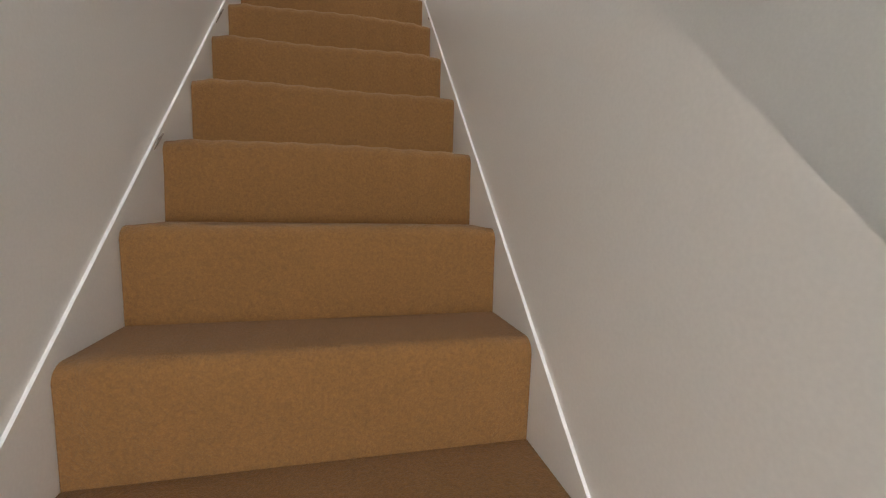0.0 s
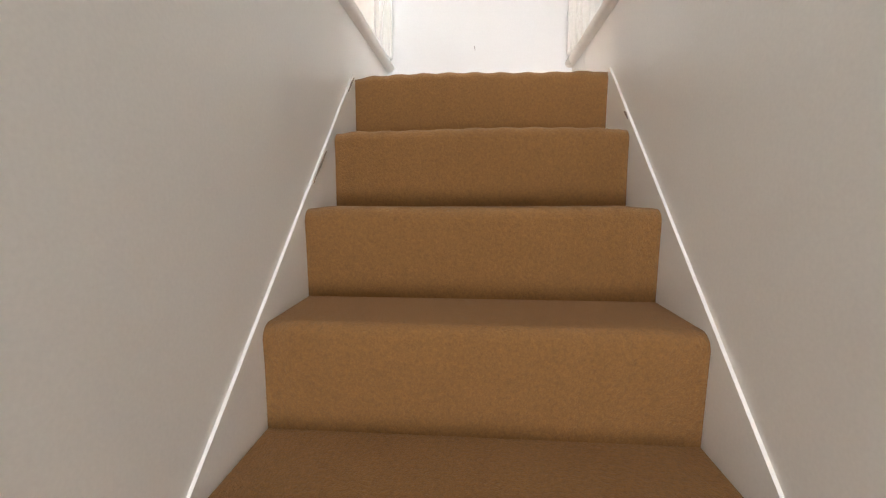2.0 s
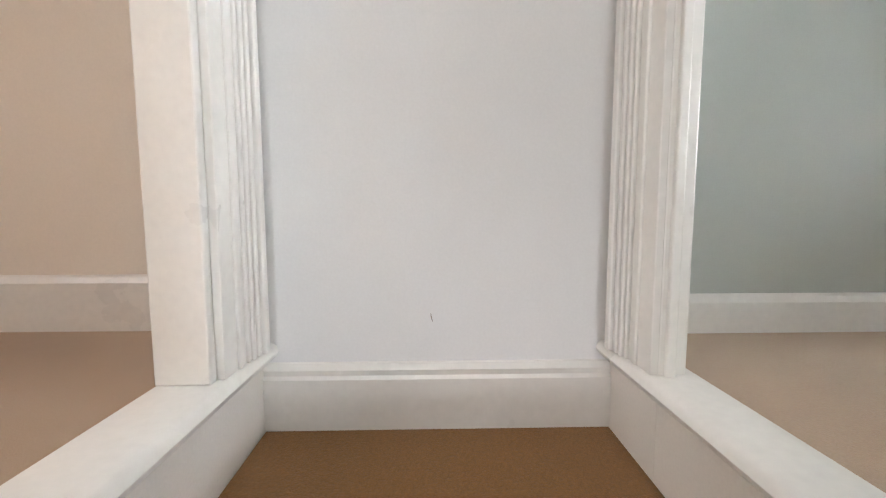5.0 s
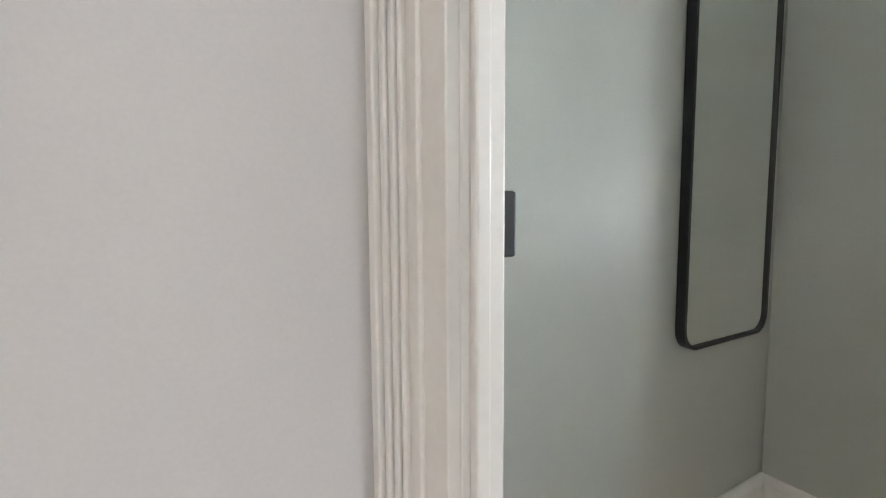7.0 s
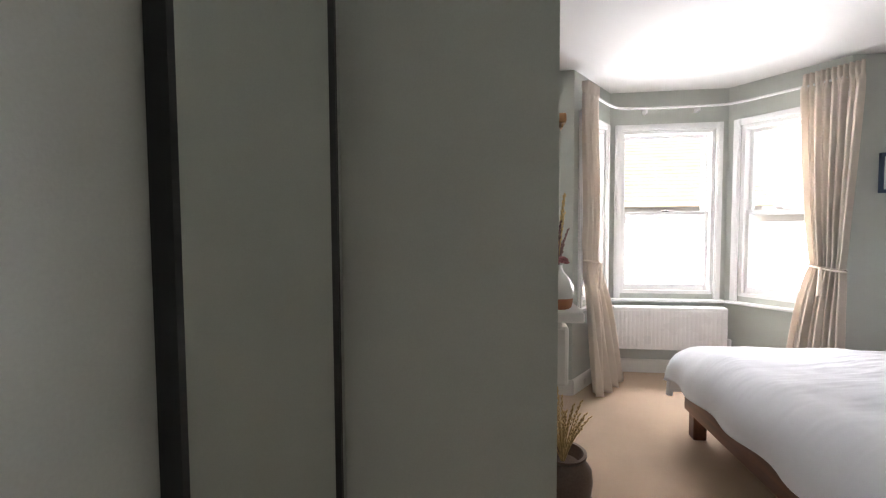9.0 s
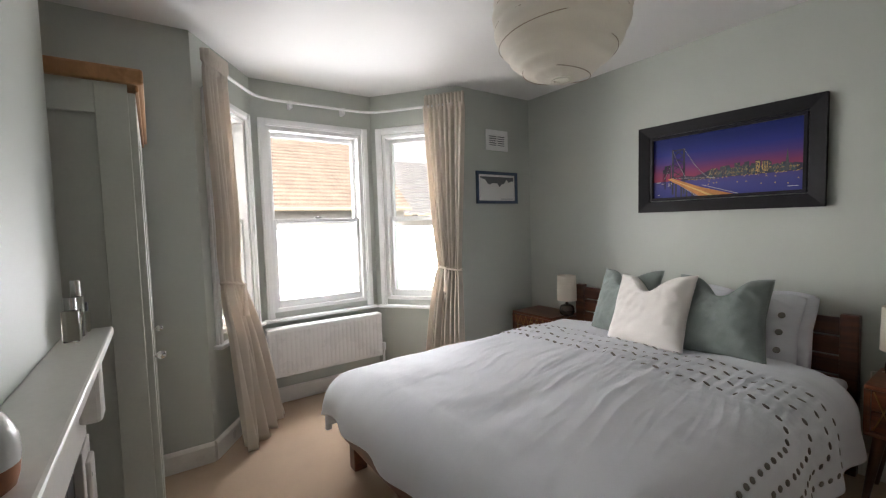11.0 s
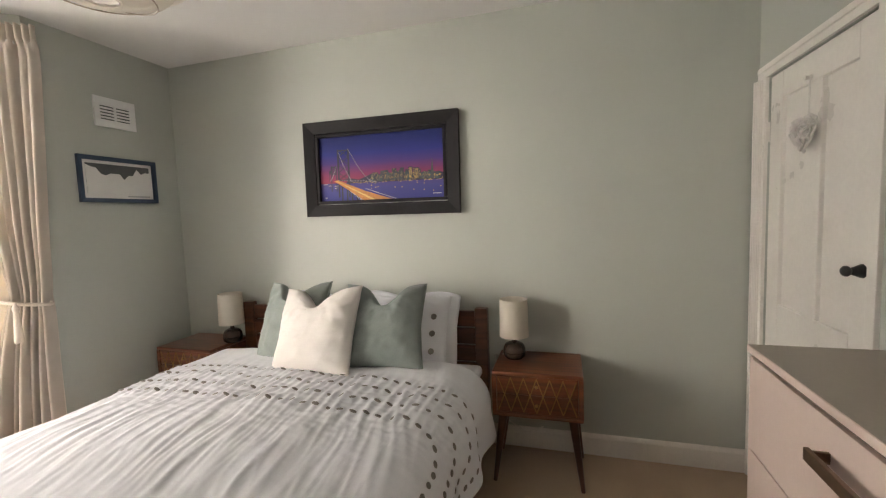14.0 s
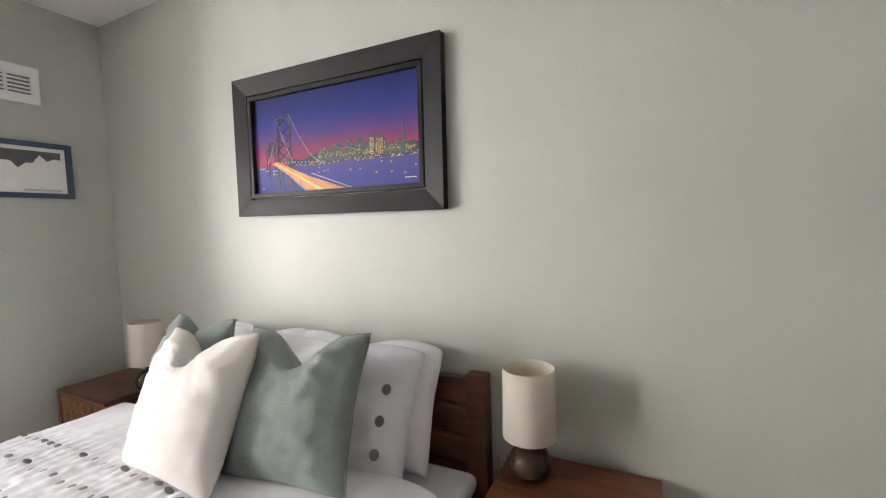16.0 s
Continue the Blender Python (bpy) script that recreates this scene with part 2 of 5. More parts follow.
def tube(pts, r, n=8, bm=None, closed=False):
    """A round tube along points; r is a number or one radius a point."""
    bm = bm or bmesh.new()
    pts = [Vector(p) for p in pts]
    rings = []
    k = len(pts)
    for i, p in enumerate(pts):
        a = pts[(i - 1) % k] if closed or i else p
        b = pts[(i + 1) % k] if closed or i < k - 1 else p
        d = (b - a).normalized()
        q = d.to_track_quat("Z", "Y")
        rad = r[i] if isinstance(r, (list, tuple)) else r
        rings.append([bm.verts.new(p + q @ Vector((rad * math.cos(2 * math.pi * j / n), rad * math.sin(2 * math.pi * j / n), 0))) for j in range(n)])
    for i in range(k if closed else k - 1):
        a, b = rings[i], rings[(i + 1) % k]
        for j in range(n):
            bm.faces.new((a[j], a[(j + 1) % n], b[(j + 1) % n], b[j]))
    if not closed:
        bm.faces.new(rings[0][::-1])
        bm.faces.new(rings[-1])
    return bm


def prism(poly, axis, a0, a1, bm=None):
    """A polygon of (u, v) pulled out along an axis."""
    bm = bm or bmesh.new()

    def p(u, v, a):
        return {"x": (a, u, v), "y": (u, a, v), "z": (u, v, a)}[axis]
    lo = [bm.verts.new(p(u, v, a0)) for u, v in poly]
    hi = [bm.verts.new(p(u, v, a1)) for u, v in poly]
    n = len(poly)
    bm.faces.new(lo)
    bm.faces.new(hi[::-1])
    for i in range(n):
        bm.faces.new((lo[i], hi[i], hi[(i + 1) % n], lo[(i + 1) % n]))
    bmesh.ops.recalc_face_normals(bm, faces=bm.faces)
    return bm


def grid(nu, nv, f, bm=None):
    bm = bm or bmesh.new()
    vs = [[bm.verts.new(f(i / nu, j / nv)) for j in range(nv + 1)] for i in range(nu + 1)]
    for i in range(nu):
        for j in range(nv):
            bm.faces.new((vs[i][j], vs[i + 1][j], vs[i + 1][j + 1], vs[i][j + 1]))
    return bm


def part(name, bm, mat, parent=None, label="", smooth=False, m=None):
    if m is not None:
        bmesh.ops.transform(bm, matrix=m, verts=bm.verts)
    bmesh.ops.recalc_face_normals(bm, faces=bm.faces)
    me = bpy.data.meshes.new(name)
    bm.to_mesh(me)
    bm.free()
    me.materials.append(mat)
    if smooth:
        me.polygons.foreach_set("use_smooth", [True] * len(me.polygons))
        if smooth != "all":
            me.set_sharp_from_angle(angle=radians(38))
    ob = new(name, me)
    if parent:
        ob.parent = parent
    if label:
        tagged(ob, label)
    return ob


def thing(name, m, label, category, group="", kind=""):
    ob = new(name)
    ob.empty_display_size = 0.05
    ob.matrix_world = m
    return tagged(ob, label, category, group, kind)


def structure(name, bm, mat, label, category, smooth=False, m=None):
    return tagged(part(name, bm, mat, smooth=smooth, m=m), label, category, "", "structure")


def frame_of(p, q, z=0.0):
    """A local frame: x runs from p to q, y to the left of it, z up."""
    d = Vector((q[0] - p[0], q[1] - p[1], 0)).normalized()
    return Matrix(((d.x, -d.y, 0, p[0]), (d.y, d.x, 0, p[1]), (0, 0, 1, z), (0, 0, 0, 1)))


def wall(name, p, q, th, z0, z1, openings, mat, label):
    """A wall whose inner face runs from p to q, the room on its left, with through openings (u0, u1, z0, z1)."""
    length = math.hypot(q[0] - p[0], q[1] - p[1])
    us = sorted({0, length, *(o[0] for o in openings), *(o[1] for o in openings)})
    zs = sorted({z0, z1, *(o[2] for o in openings), *(o[3] for o in openings)})
    bm = bmesh.new()
    solid = [[not any(o[0] <= (u + v) / 2 <= o[1] and o[2] <= (a + b) / 2 <= o[3] for o in openings) for a, b in zip(zs, zs[1:])] for u, v in zip(us, us[1:])]
    nu, nz = len(us), len(zs)
    vs = [[[bm.verts.new((us[i], -th * s, zs[j])) for j in range(nz)] for i in range(nu)] for s in (0, 1)]

    def ok(i, j):
        return 0 <= i < nu - 1 and 0 <= j < nz - 1 and solid[i][j]
    for i in range(nu - 1):
        for j in range(nz - 1):
            if not ok(i, j):
                continue
            for s in (0, 1):
                g = vs[s]
                bm.faces.new((g[i][j], g[i + 1][j], g[i + 1][j + 1], g[i][j + 1]))
            a, b = vs
            for di, dj, e in ((-1, 0, ((i, j), (i, j + 1))), (1, 0, ((i + 1, j), (i + 1, j + 1))), (0, -1, ((i, j), (i + 1, j))), (0, 1, ((i, j + 1), (i + 1, j + 1)))):
                if not ok(i + di, j + dj):
                    (i1, j1), (i2, j2) = e
                    bm.faces.new((a[i1][j1], a[i2][j2], b[i2][j2], b[i1][j1]))
    return structure(name, bm, mat, label, "wall", m=frame_of(p, q))


# ---- plan ----
XW, XD, XE, YN, YB, H, FL = 0.05, -0.04, 3.71, 3.65, 3.215, 2.55, 0.02   # bedroom faces, breast front, ceiling, floor
BX0, BX1 = 1.18, 2.52                                         # chimney breast
SXL, SXR, YL = -0.855, -0.088, 3.56                           # stair well faces, landing end wall
RISE, GOING, YTOP, ZLAND = 0.2, 0.2035, 3.04, -0.165
DY0, DY1 = 2.785, 3.356                                        # door openings at the landing
BAY = [(XE, 0.86), (4.335, 1.345), (4.335, 2.335), (XE, 2.756)]
ZG = -2.765                                                    # hall floor

# ---- bedroom shell ----
wall("wall_south", (XW, 0), (XE, 0), 0.2, -0.25, H, [], SAGE, "sage green painted plaster wall behind the bed")
wall("wall_east_south_pier", (XE, -0.2), BAY[0], 0.3, -0.25, H, [], SAGE, "sage green painted pier beside the bay window")
wall("wall_east_north_pier", BAY[3], (XE, YN + 0.2), 0.3, -0.25, H, [], SAGE, "sage green painted pier beside the bay window")
WIN = []
for i, (p, q) in enumerate(zip(BAY, BAY[1:])):
    length = math.hypot(q[0] - p[0], q[1] - p[1])
    a, b = ((0.10, length - 0.10) if i == 1 else (0.14, length - 0.105))
    if i == 2:
        a, b = 0.105, length - 0.14
    WIN.append((p, q, a, b))
    wall(("wall_bay_south", "wall_bay_east", "wall_bay_north")[i], p, q, 0.26, -0.25, H, [(a, b, 0.745, 2.205)], SAGE, "sage green painted wall of the bay window")
for i, p in enumerate(BAY[1:3]):
    structure("wall_bay_corner", prism([(p[0], p[1]), (p[0] + 0.26, p[1]), (p[0] + 0.16, p[1] + (-0.21 if i == 0 else 0.21))], "z", -0.25, H), RENDER, "rendered outer corner of the bay window", "wall")
wall("wall_north", (XE, YN), (SXR, YN), 0.2, -0.25, H, [], SAGE, "sage green painted plaster wall of the alcove")
structure("chimney_breast", bx(BX0, BX1, YB, YN - 0.002, -0.1, H - 0.002), SAGE, "sage green painted chimney breast with the fireplace", "chimney breast")
wall("wall_west", (XW, 1.7), (XW, 0), XW - SXR, -0.25, H, [(1.7 - 0.83, 1.7 - 0.105, FL, 2.0)], SAGE, "sage green painted wall with the cupboard door")
wall("wall_west_doorway", (XD, YN), (XD, 1.7), XD - SXR, -0.25, H, [(YN - DY1 - 0.022, YN - DY0, -0.25, 2.0)], SAGE, "sage green painted wall with the bedroom doorway")
floor_bm = prism([(XD - 0.005, -0.05), (XE, -0.05), BAY[0], (4.4, 1.3), (4.4, 2.4), BAY[3], (XE, YN + 0.05), (XD - 0.005, YN + 0.05)], "z", -0.25, FL)
structure("floor", floor_bm, CARPET, "beige wool carpet of the bedroom floor", "floor")
ceil_bm = prism([(-1.0, -0.25), (XE + 0.3, -0.25), (XE + 0.3, 0.5), (4.7, 1.0), (4.7, 2.7), (XE + 0.3, 3.2), (XE + 0.3, YN + 0.3), (-1.0, YN + 0.3)], "z", H, H + 0.2)
structure("ceiling", ceil_bm, CEIL, "white painted plaster ceiling", "ceiling")


def skirting(p, q, h, mat=GLOSS, name="baseboard", z=FL):
    """A skirting board along p to q, the room on its left."""
    n = math.hypot(q[0] - p[0], q[1] - p[1])
    prof = [(0, z), (0.018, z), (0.018, z + h - 0.02), (0.012, z + h - 0.006), (0.006, z + h), (0, z + h)]
    structure(name, prism(prof, "x", 0, n), mat, "white gloss painted skirting board along the wall", "baseboard", m=frame_of(p, q))


skirting((XW, 0), (XE, 0), 0.12)
skirting((XE, 0), BAY[0], 0.12)
for p, q in zip(BAY, BAY[1:]):
    skirting(p, q, 0.12)
skirting(BAY[3], (XE, YN), 0.12)
skirting((BX0, YN), (XD, YN), 0.095)
skirting((BX0, YB), (BX0, YN), 0.095)
skirting((XD, 2.70), (XD, 1.7), 0.12)
skirting((XW, 1.7), (XW, 0.90), 0.12)


def sash_window(name, p, q, a, b, z0, z1):
    """A double-hung sash window in the opening a to b of the wall p to q, with architrave and sill board."""
    m = frame_of(p, q)
    w = thing(name, m, "white painted double hung sash window of the bay", "window", "bay windows", "structure")
    arch = bmesh.new()
    aw = 0.055
    for x0, x1, c0, c1 in ((a - aw, a, z0 - 0.045, z1 + aw), (b, b + aw, z0 - 0.045, z1 + aw), (a, b, z1, z1 + aw)):
        box(arch, x0, x1, 0.0, 0.02, c0, c1, bevel=0.004)
        box(arch, x0 + 0.012, x1 - 0.012, 0.018, 0.028, c0 + (0.0 if x1 - x0 < 0.1 else 0.012), c1 - 0.012, bevel=0.003)
    part("architrave", arch, UPVC, w)
    fr = bmesh.new()
    for x0, x1, c0, c1 in ((a, a + 0.03, z0, z1), (b - 0.03, b, z0, z1), (a + 0.03, b - 0.03, z1 - 0.03, z1), (a + 0.03, b - 0.03, z0, z0 + 0.03)):
        box(fr, x0, x1, -0.14, -0.001, c0, c1, bevel=0.003)
    part("window_frame", fr, UPVC, w)
    part("window_sill", bx(a - aw - 0.025, b + aw + 0.025, -0.02, 0.05, z0 - 0.07, z0 - 0.045, bevel=0.006), UPVC, w)
    mid = 1.465
    x0, x1 = a + 0.03, b - 0.03
    for nm, c0, c1, d, rail in (("lower_sash", z0 + 0.03, mid + 0.02, -0.055, 0.055), ("upper_sash", mid - 0.02, z1 - 0.03, -0.10, 0.035)):
        s = bmesh.new()
        st = 0.028
        low, up = (rail, 0.03) if nm == "lower_sash" else (0.03, rail)
        for q0, q1, k0, k1 in ((x0, x0 + st, c0, c1), (x1 - st, x1, c0, c1), (x0 + st, x1 - st, c0, c0 + low), (x0 + st, x1 - st, c1 - up, c1)):
            box(s, q0, q1, d - 0.02, d + 0.02, k0, k1, bevel=0.004)
        so = part(nm, s, UPVC, w)
        gl = part("pane", bx(x0 + st - 0.004, x1 - st + 0.004, d - 0.002, d + 0.002, c0 + low - 0.004, c1 - up + 0.004), GLASS, so)
        gl.visible_shadow = False
    part("sash_catch", bx((a + b) / 2 - 0.025, (a + b) / 2 + 0.025, -0.06, -0.03, mid + 0.02, mid + 0.035, bevel=0.006), CHROME, w, "small metal sash catch")
    return w


for i, (p, q, a, b) in enumerate(WIN):
    sash_window("window_%d" % (i + 1), p, q, a, b, 0.745, 2.205)


def offset_path(pts, d):
    """The bay's inner line, moved d into the room."""
    out = []
    for i, p in enumerate(pts):
        dirs = []
        for a, b in ((i - 1, i), (i, i + 1)):
            if 0 <= a and b < len(pts):
                v = Vector((pts[b][0] - pts[a][0], pts[b][1] - pts[a][1])).normalized()
                dirs.append(Vector((-v.y, v.x)))
        n = sum(dirs, Vector((0, 0))).normalized()
        out.append(Vector(p) + n * (d / max(0.5, n.dot(dirs[0]))))
    return out


rail = thing("curtain_rail", pose(0, 0, 0), "white bent curtain track round the bay", "curtain rail")
line = offset_path(BAY, 0.075)
pts = []
for a, b in zip(line, line[1:]):
    for k in range(10):
        pts.append(a.lerp(b, k / 10))
pts.append(line[-1])
for _ in range(3):
    pts = [pts[0]] + [(pts[i - 1] + pts[i] * 2 + pts[i + 1]) / 4 for i in range(1, len(pts) - 1)] + [pts[-1]]
part("track", tube([(p.x, p.y, 2.385) for p in pts], 0.011, 8), UPVC, rail, smooth=True)
for y in (1.62, 2.05):
    br = bx(4.255, 4.333, y - 0.012, y + 0.012, 2.345, 2.40, bevel=0.004)
    part("bracket", br, UPVC, rail)


def curtain(name, p, q, top, tie, bottom, z1, zt, z0, flip, label):
    """A gathered curtain along the wall line p to q; top, tie and bottom are (start, end) along it."""
    m = frame_of(p, q)
    c = thing(name, m, label, "curtain", "bay curtains")
    rnd = random.Random(5 if flip else 9)
    ph = [rnd.uniform(0, 6.28) for _ in range(4)]

    def prof(v):
        z = z0 + (z1 - z0) * v
        if z > zt:
            k = (z - zt) / (z1 - zt)
            k = min(1, k * 1.15) ** 0.75
            return tie[0] + (top[0] - tie[0]) * k, tie[1] + (top[1] - tie[1]) * k, 0.05 - 0.018 * k
        k = (zt - z) / (zt - z0)
        k = k ** 0.6
        return tie[0] + (bottom[0] - tie[0]) * k, tie[1] + (bottom[1] - tie[1]) * k, 0.05 + 0.012 * k

    def f(u, v):
        a, b, amp = prof(v)
        z = z0 + (z1 - z0) * v
        wob = 0.35 * math.sin(3.1 * v + ph[0]) + 0.2 * math.sin(7 * v + ph[1])
        w = math.sin(u * 6.28 * 7.5 + wob * 2 + ph[2]) * 0.55 + math.sin(u * 6.28 * 3.3 + ph[3] + wob * 3) * 0.45
        sag = 0.03 * math.exp(-((z - zt) / 0.25) ** 2)
        if z > z1 - 0.09:
            w = math.sin(u * 6.28 * 11) * 0.8
        y = 0.085 + amp * w - sag + (0.09 * (zt - z) / (zt - z0) if z < zt else 0)
        return (a + (b - a) * u, y, z + (0.004 * math.sin(u * 60) if v < 0.02 else 0))
    cl = part("cloth", grid(150, 70, f), CURTAIN, c, smooth="all")
    so = cl.modifiers.new("thickness", "SOLIDIFY")
    so.thickness = 0.003
    a, b, _ = prof((zt - z0) / (z1 - z0))
    band = [((a + b) / 2 + (b - a) * 0.62 * math.cos(t), 0.075 + 0.065 * math.sin(t), zt + 0.02 * math.cos(t) - 0.01) for t in [2 * math.pi * k / 28 for k in range(28)]]
    part("tieback", tube(band, 0.009, 8, closed=True), CURTAIN, c, smooth="all")
    tx = (a + b) / 2 + 0.01
    part("tassel", lathe([(0.004, 0.0), (0.016, -0.03), (0.012, -0.05), (0.02, -0.2), (0.018, -0.21)], 12, at=(tx, 0.148, zt)), CURTAIN, c, "pinkish tassel", smooth=True)
    return c


curtain("curtain", BAY[0], BAY[1], (-0.09, 0.25), (-0.01, 0.165), (-0.06, 0.30), 2.47, 1.05, FL + 0.012, True, "cream cotton curtain tied back at the window bay")
L2 = math.hypot(BAY[3][0] - BAY[2][0], BAY[3][1] - BAY[2][1])
curtain("curtain", BAY[2], BAY[3], (L2 - 0.22, L2 + 0.01), (L2 - 0.27, L2 - 0.12), (L2 - 0.58, L2 - 0.06), 2.45, 1.07, FL + 0.012, False, "cream cotton curtain tied back at the window bay")

# radiator under the centre window
rad = thing("radiator", pose(4.178, 1.39, 0.27, 0, 0, 90), "white enamelled panel radiator under the bay window", "radiator")
RW, RH = 0.935, 0.375
part("front_panel", bx(0, RW, -0.012, 0, 0, RH, bevel=0.006), RADIATOR, rad)
for k in range(26):
    x = 0.035 + k * (RW - 0.07) / 25
    part("flute", bx(x - 0.011, x + 0.011, -0.001, 0.002, 0.03, RH - 0.03, bevel=0.0014, seg=1), RADIATOR, rad)
part("back_panel", bx(0.01, RW - 0.01, -0.085, -0.07, 0.01, RH - 0.01, bevel=0.004), RADIATOR, rad)
part("top_grille", bx(0.0, RW, -0.085, -0.013, RH - 0.004, RH + 0.002), RADIATOR, rad)
for nm, x in (("side_panel", -0.004), ("side_panel", RW + 0.001)):
    part(nm, bx(x, x + 0.003, -0.085, -0.002, 0.005, RH - 0.003), RADIATOR, rad)
for x in (-0.035, RW + 0.035):
    valve = part("valve", lathe([(0.011, -0.245), (0.011, 0.03), (0.02, 0.035), (0.02, 0.09), (0.016, 0.1)], 14, at=(x, -0.045, 0.0)), UPVC, rad, "white radiator valve", smooth=True)
    part("valve_tail", tube([(x, -0.045, 0.03), (x + (0.04 if x < 0 else -0.04), -0.045, 0.03)], 0.009), CHROME, valve)
for x in (0.15, RW - 0.15):
    part("bracket", bx(x - 0.02, x + 0.02, -0.157, -0.084, 0.02, RH - 0.03), RADIATOR, rad)

# ---- doors and trims of the bedroom ----


def architrave(name, axis_m, a, b, z0, z1, w, mat=GLOSS, ends=(True, True)):
    """Door architrave in a wall's local frame, proud of its face; w: width of the (left, right, head) boards."""
    t = thing(name, axis_m, "white gloss painted door architrave", "architrave", "", "structure")
    for nm, x0, x1, c0, c1 in (("side_board", a - w[0], a, z0, z1), ("side_board", b, b + w[1], z0, z1), ("head_board", a - w[0], b + w[1], z1, z1 + w[2])):
        bm = bx(x0, x1, 0, 0.015, c0, c1, bevel=0.002)
        if nm == "side_board":
            wd = x1 - x0
            if wd > 0.05:
                for u0, u1, d in ((0.02, 0.16, 0.034), (0.19, 0.28, 0.028), (0.31, 0.39, 0.025), (0.42, 0.48, 0.022), (0.60, 0.70, 0.020)):
                    if (a + b) / 2 > x0:
                        box(bm, x0 + wd * u0, x0 + wd * u1, 0.005, d, c0, c1, bevel=0.003)
                    else:
                        box(bm, x1 - wd * u1, x1 - wd * u0, 0.005, d, c0, c1, bevel=0.003)
        else:
            box(bm, x0 + 0.01, x1 - 0.01, 0.005, 0.022, c0 + 0.03, c1 - 0.008, bevel=0.004)
        part(nm, bm, mat, t)
    return t


# cupboard door with the hanging heart
MW = frame_of((XW, YN), (XW, 0))
ca, cb = YN - 0.83, YN - 0.105
architrave("door_trim", MW, ca, cb, FL, 2.0, (0.045, 0.085, 0.06))
cd = thing("door_1", MW, "cream white panelled cupboard door, closed, with a black knob", "door", "", "structure")
ca, cb = ca + 0.004, cb - 0.004
leaf = bmesh.new()
mx = (ca + cb) / 2
for x0, x1, c0, c1 in ((ca, ca + 0.11, FL + 0.008, 1.995), (cb - 0.11, cb, FL + 0.008, 1.995), (mx - 0.05, mx + 0.05, 0.96, 1.88), (mx - 0.05, mx + 0.05, 0.2, 0.74),
                       (ca + 0.11, cb - 0.11, 1.88, 1.995), (ca + 0.11, cb - 0.11, 0.74, 0.96), (ca + 0.11, cb - 0.11, FL + 0.008, 0.2)):
    box(leaf, x0, x1, -0.042, -0.006, c0, c1, bevel=0.003)
part("door_leaf", leaf, GLOSS, cd)
for x0, x1 in ((ca + 0.11, mx - 0.05), (mx + 0.05, cb - 0.11)):
    for c0, c1 in ((0.96, 1.88), (0.2, 0.74)):
        part("panel", bx(x0 - 0.004, x1 + 0.004, -0.034, -0.022, c0 - 0.004, c1 + 0.004, bevel=0.002), GLOSS, cd)
kn = bmesh.new()
bmesh.ops.create_uvsphere(kn, u_segments=20, v_segments=12, radius=0.018, matrix=Matrix.LocRotScale((YN - 0.775, 0.038, 1.19), None, (1, 0.8, 1)))
part("knob", kn, BLACKMETAL, cd, "round black door knob", smooth="all")
part("knob_plate", tube([(YN - 0.775, -0.008, 1.19), (YN - 0.775, 0.0, 1.19), (YN - 0.775, 0.03, 1.19)], [0.024, 0.022, 0.009], 18), BLACKMETAL, cd, smooth=True)
for z in (1.75, 0.35):
    part("hinge", bx(cb - 0.002, cb + 0.012, -0.006, 0.012, z - 0.045, z + 0.045, bevel=0.002), GLOSS, cd)

heart = thing("hanging_heart", pose(XW + 0.012, 0.475, 1.69, 0, 0, 90), "white wicker heart hung on the cupboard door by ribbon", "decoration")
rh = random.Random(3)


def heart_pt(t, s):
    return (s * 0.0047 * 16 * math.sin(t) ** 3, -0.012, s * 0.0047 * (13 * math.cos(t) - 5 * math.cos(2 * t) - 2 * math.cos(3 * t) - math.cos(4 * t)))


for s in (1.0, 0.9):
    part("twig", tube([Vector(heart_pt(2 * math.pi * k / 48, s)) + Vector((0, rh.uniform(-0.008, 0.002) - (1 - s) * 0.12, 0)) for k in range(48)], 0.0045, 6, closed=True), WICKER, heart, smooth="all")
for k in range(22):
    t1 = rh.uniform(0, 6.28)
    a, b = Vector(heart_pt(t1, 0.97)), Vector(heart_pt(t1 + rh.uniform(1.4, 3.2), 0.97))
    part("twig", tube([a, a.lerp(b, 0.25) + Vector((0, -0.026, 0)), a.lerp(b, 0.6) + Vector((0, -0.034, 0.004)), b], 0.0032, 6), WICKER, heart, smooth="all")
part("ribbon", bx(-0.005, 0.005, -0.004, -0.002, 0.03, 0.2), WICKER, heart, "white ribbon")
part("hook", lathe([(0.012, 0), (0.012, 0.004), (0.006, 0.008), (0.009, 0.02)], 12, at=(0, 0, 0)), GLOSS, heart, m=Matrix.Translation((0, 0.0, 0.2)) @ Matrix.Rotation(radians(90), 4, "X"))

# bedroom doorway lining and trims on both sides of the wall
MW = frame_of((XD, YN), (XD, 0))
TH = XD - SXR
da, db = YN - DY1, YN - DY0
lin = thing("door_lining", MW, "white gloss painted door lining with stops", "door lining", "", "structure")
for nm, x0, x1, c0, c1 in (("jamb", da - 0.022, da, FL, 1.978), ("jamb", db - 0.014, db, FL, 1.978), ("head", da - 0.022, db, 1.978, 2.0)):
    part(nm, bx(x0, x1, -TH - 0.001, 0.001, c0, c1, bevel=0.003), GLOSS, lin)
for x0, x1 in ((da, da + 0.012), (db - 0.026, db - 0.014)):
    part("door_stop", bx(x0, x1, -TH + 0.025, -0.040, FL, 1.978, bevel=0.003), GLOSS, lin)
strike = bx(da - 0.019, da - 0.005, -0.003, 0.018, 0.874, 0.938, bevel=0.003)
part("strike_plate", strike, BLACKMETAL, lin, "black metal strike plate")
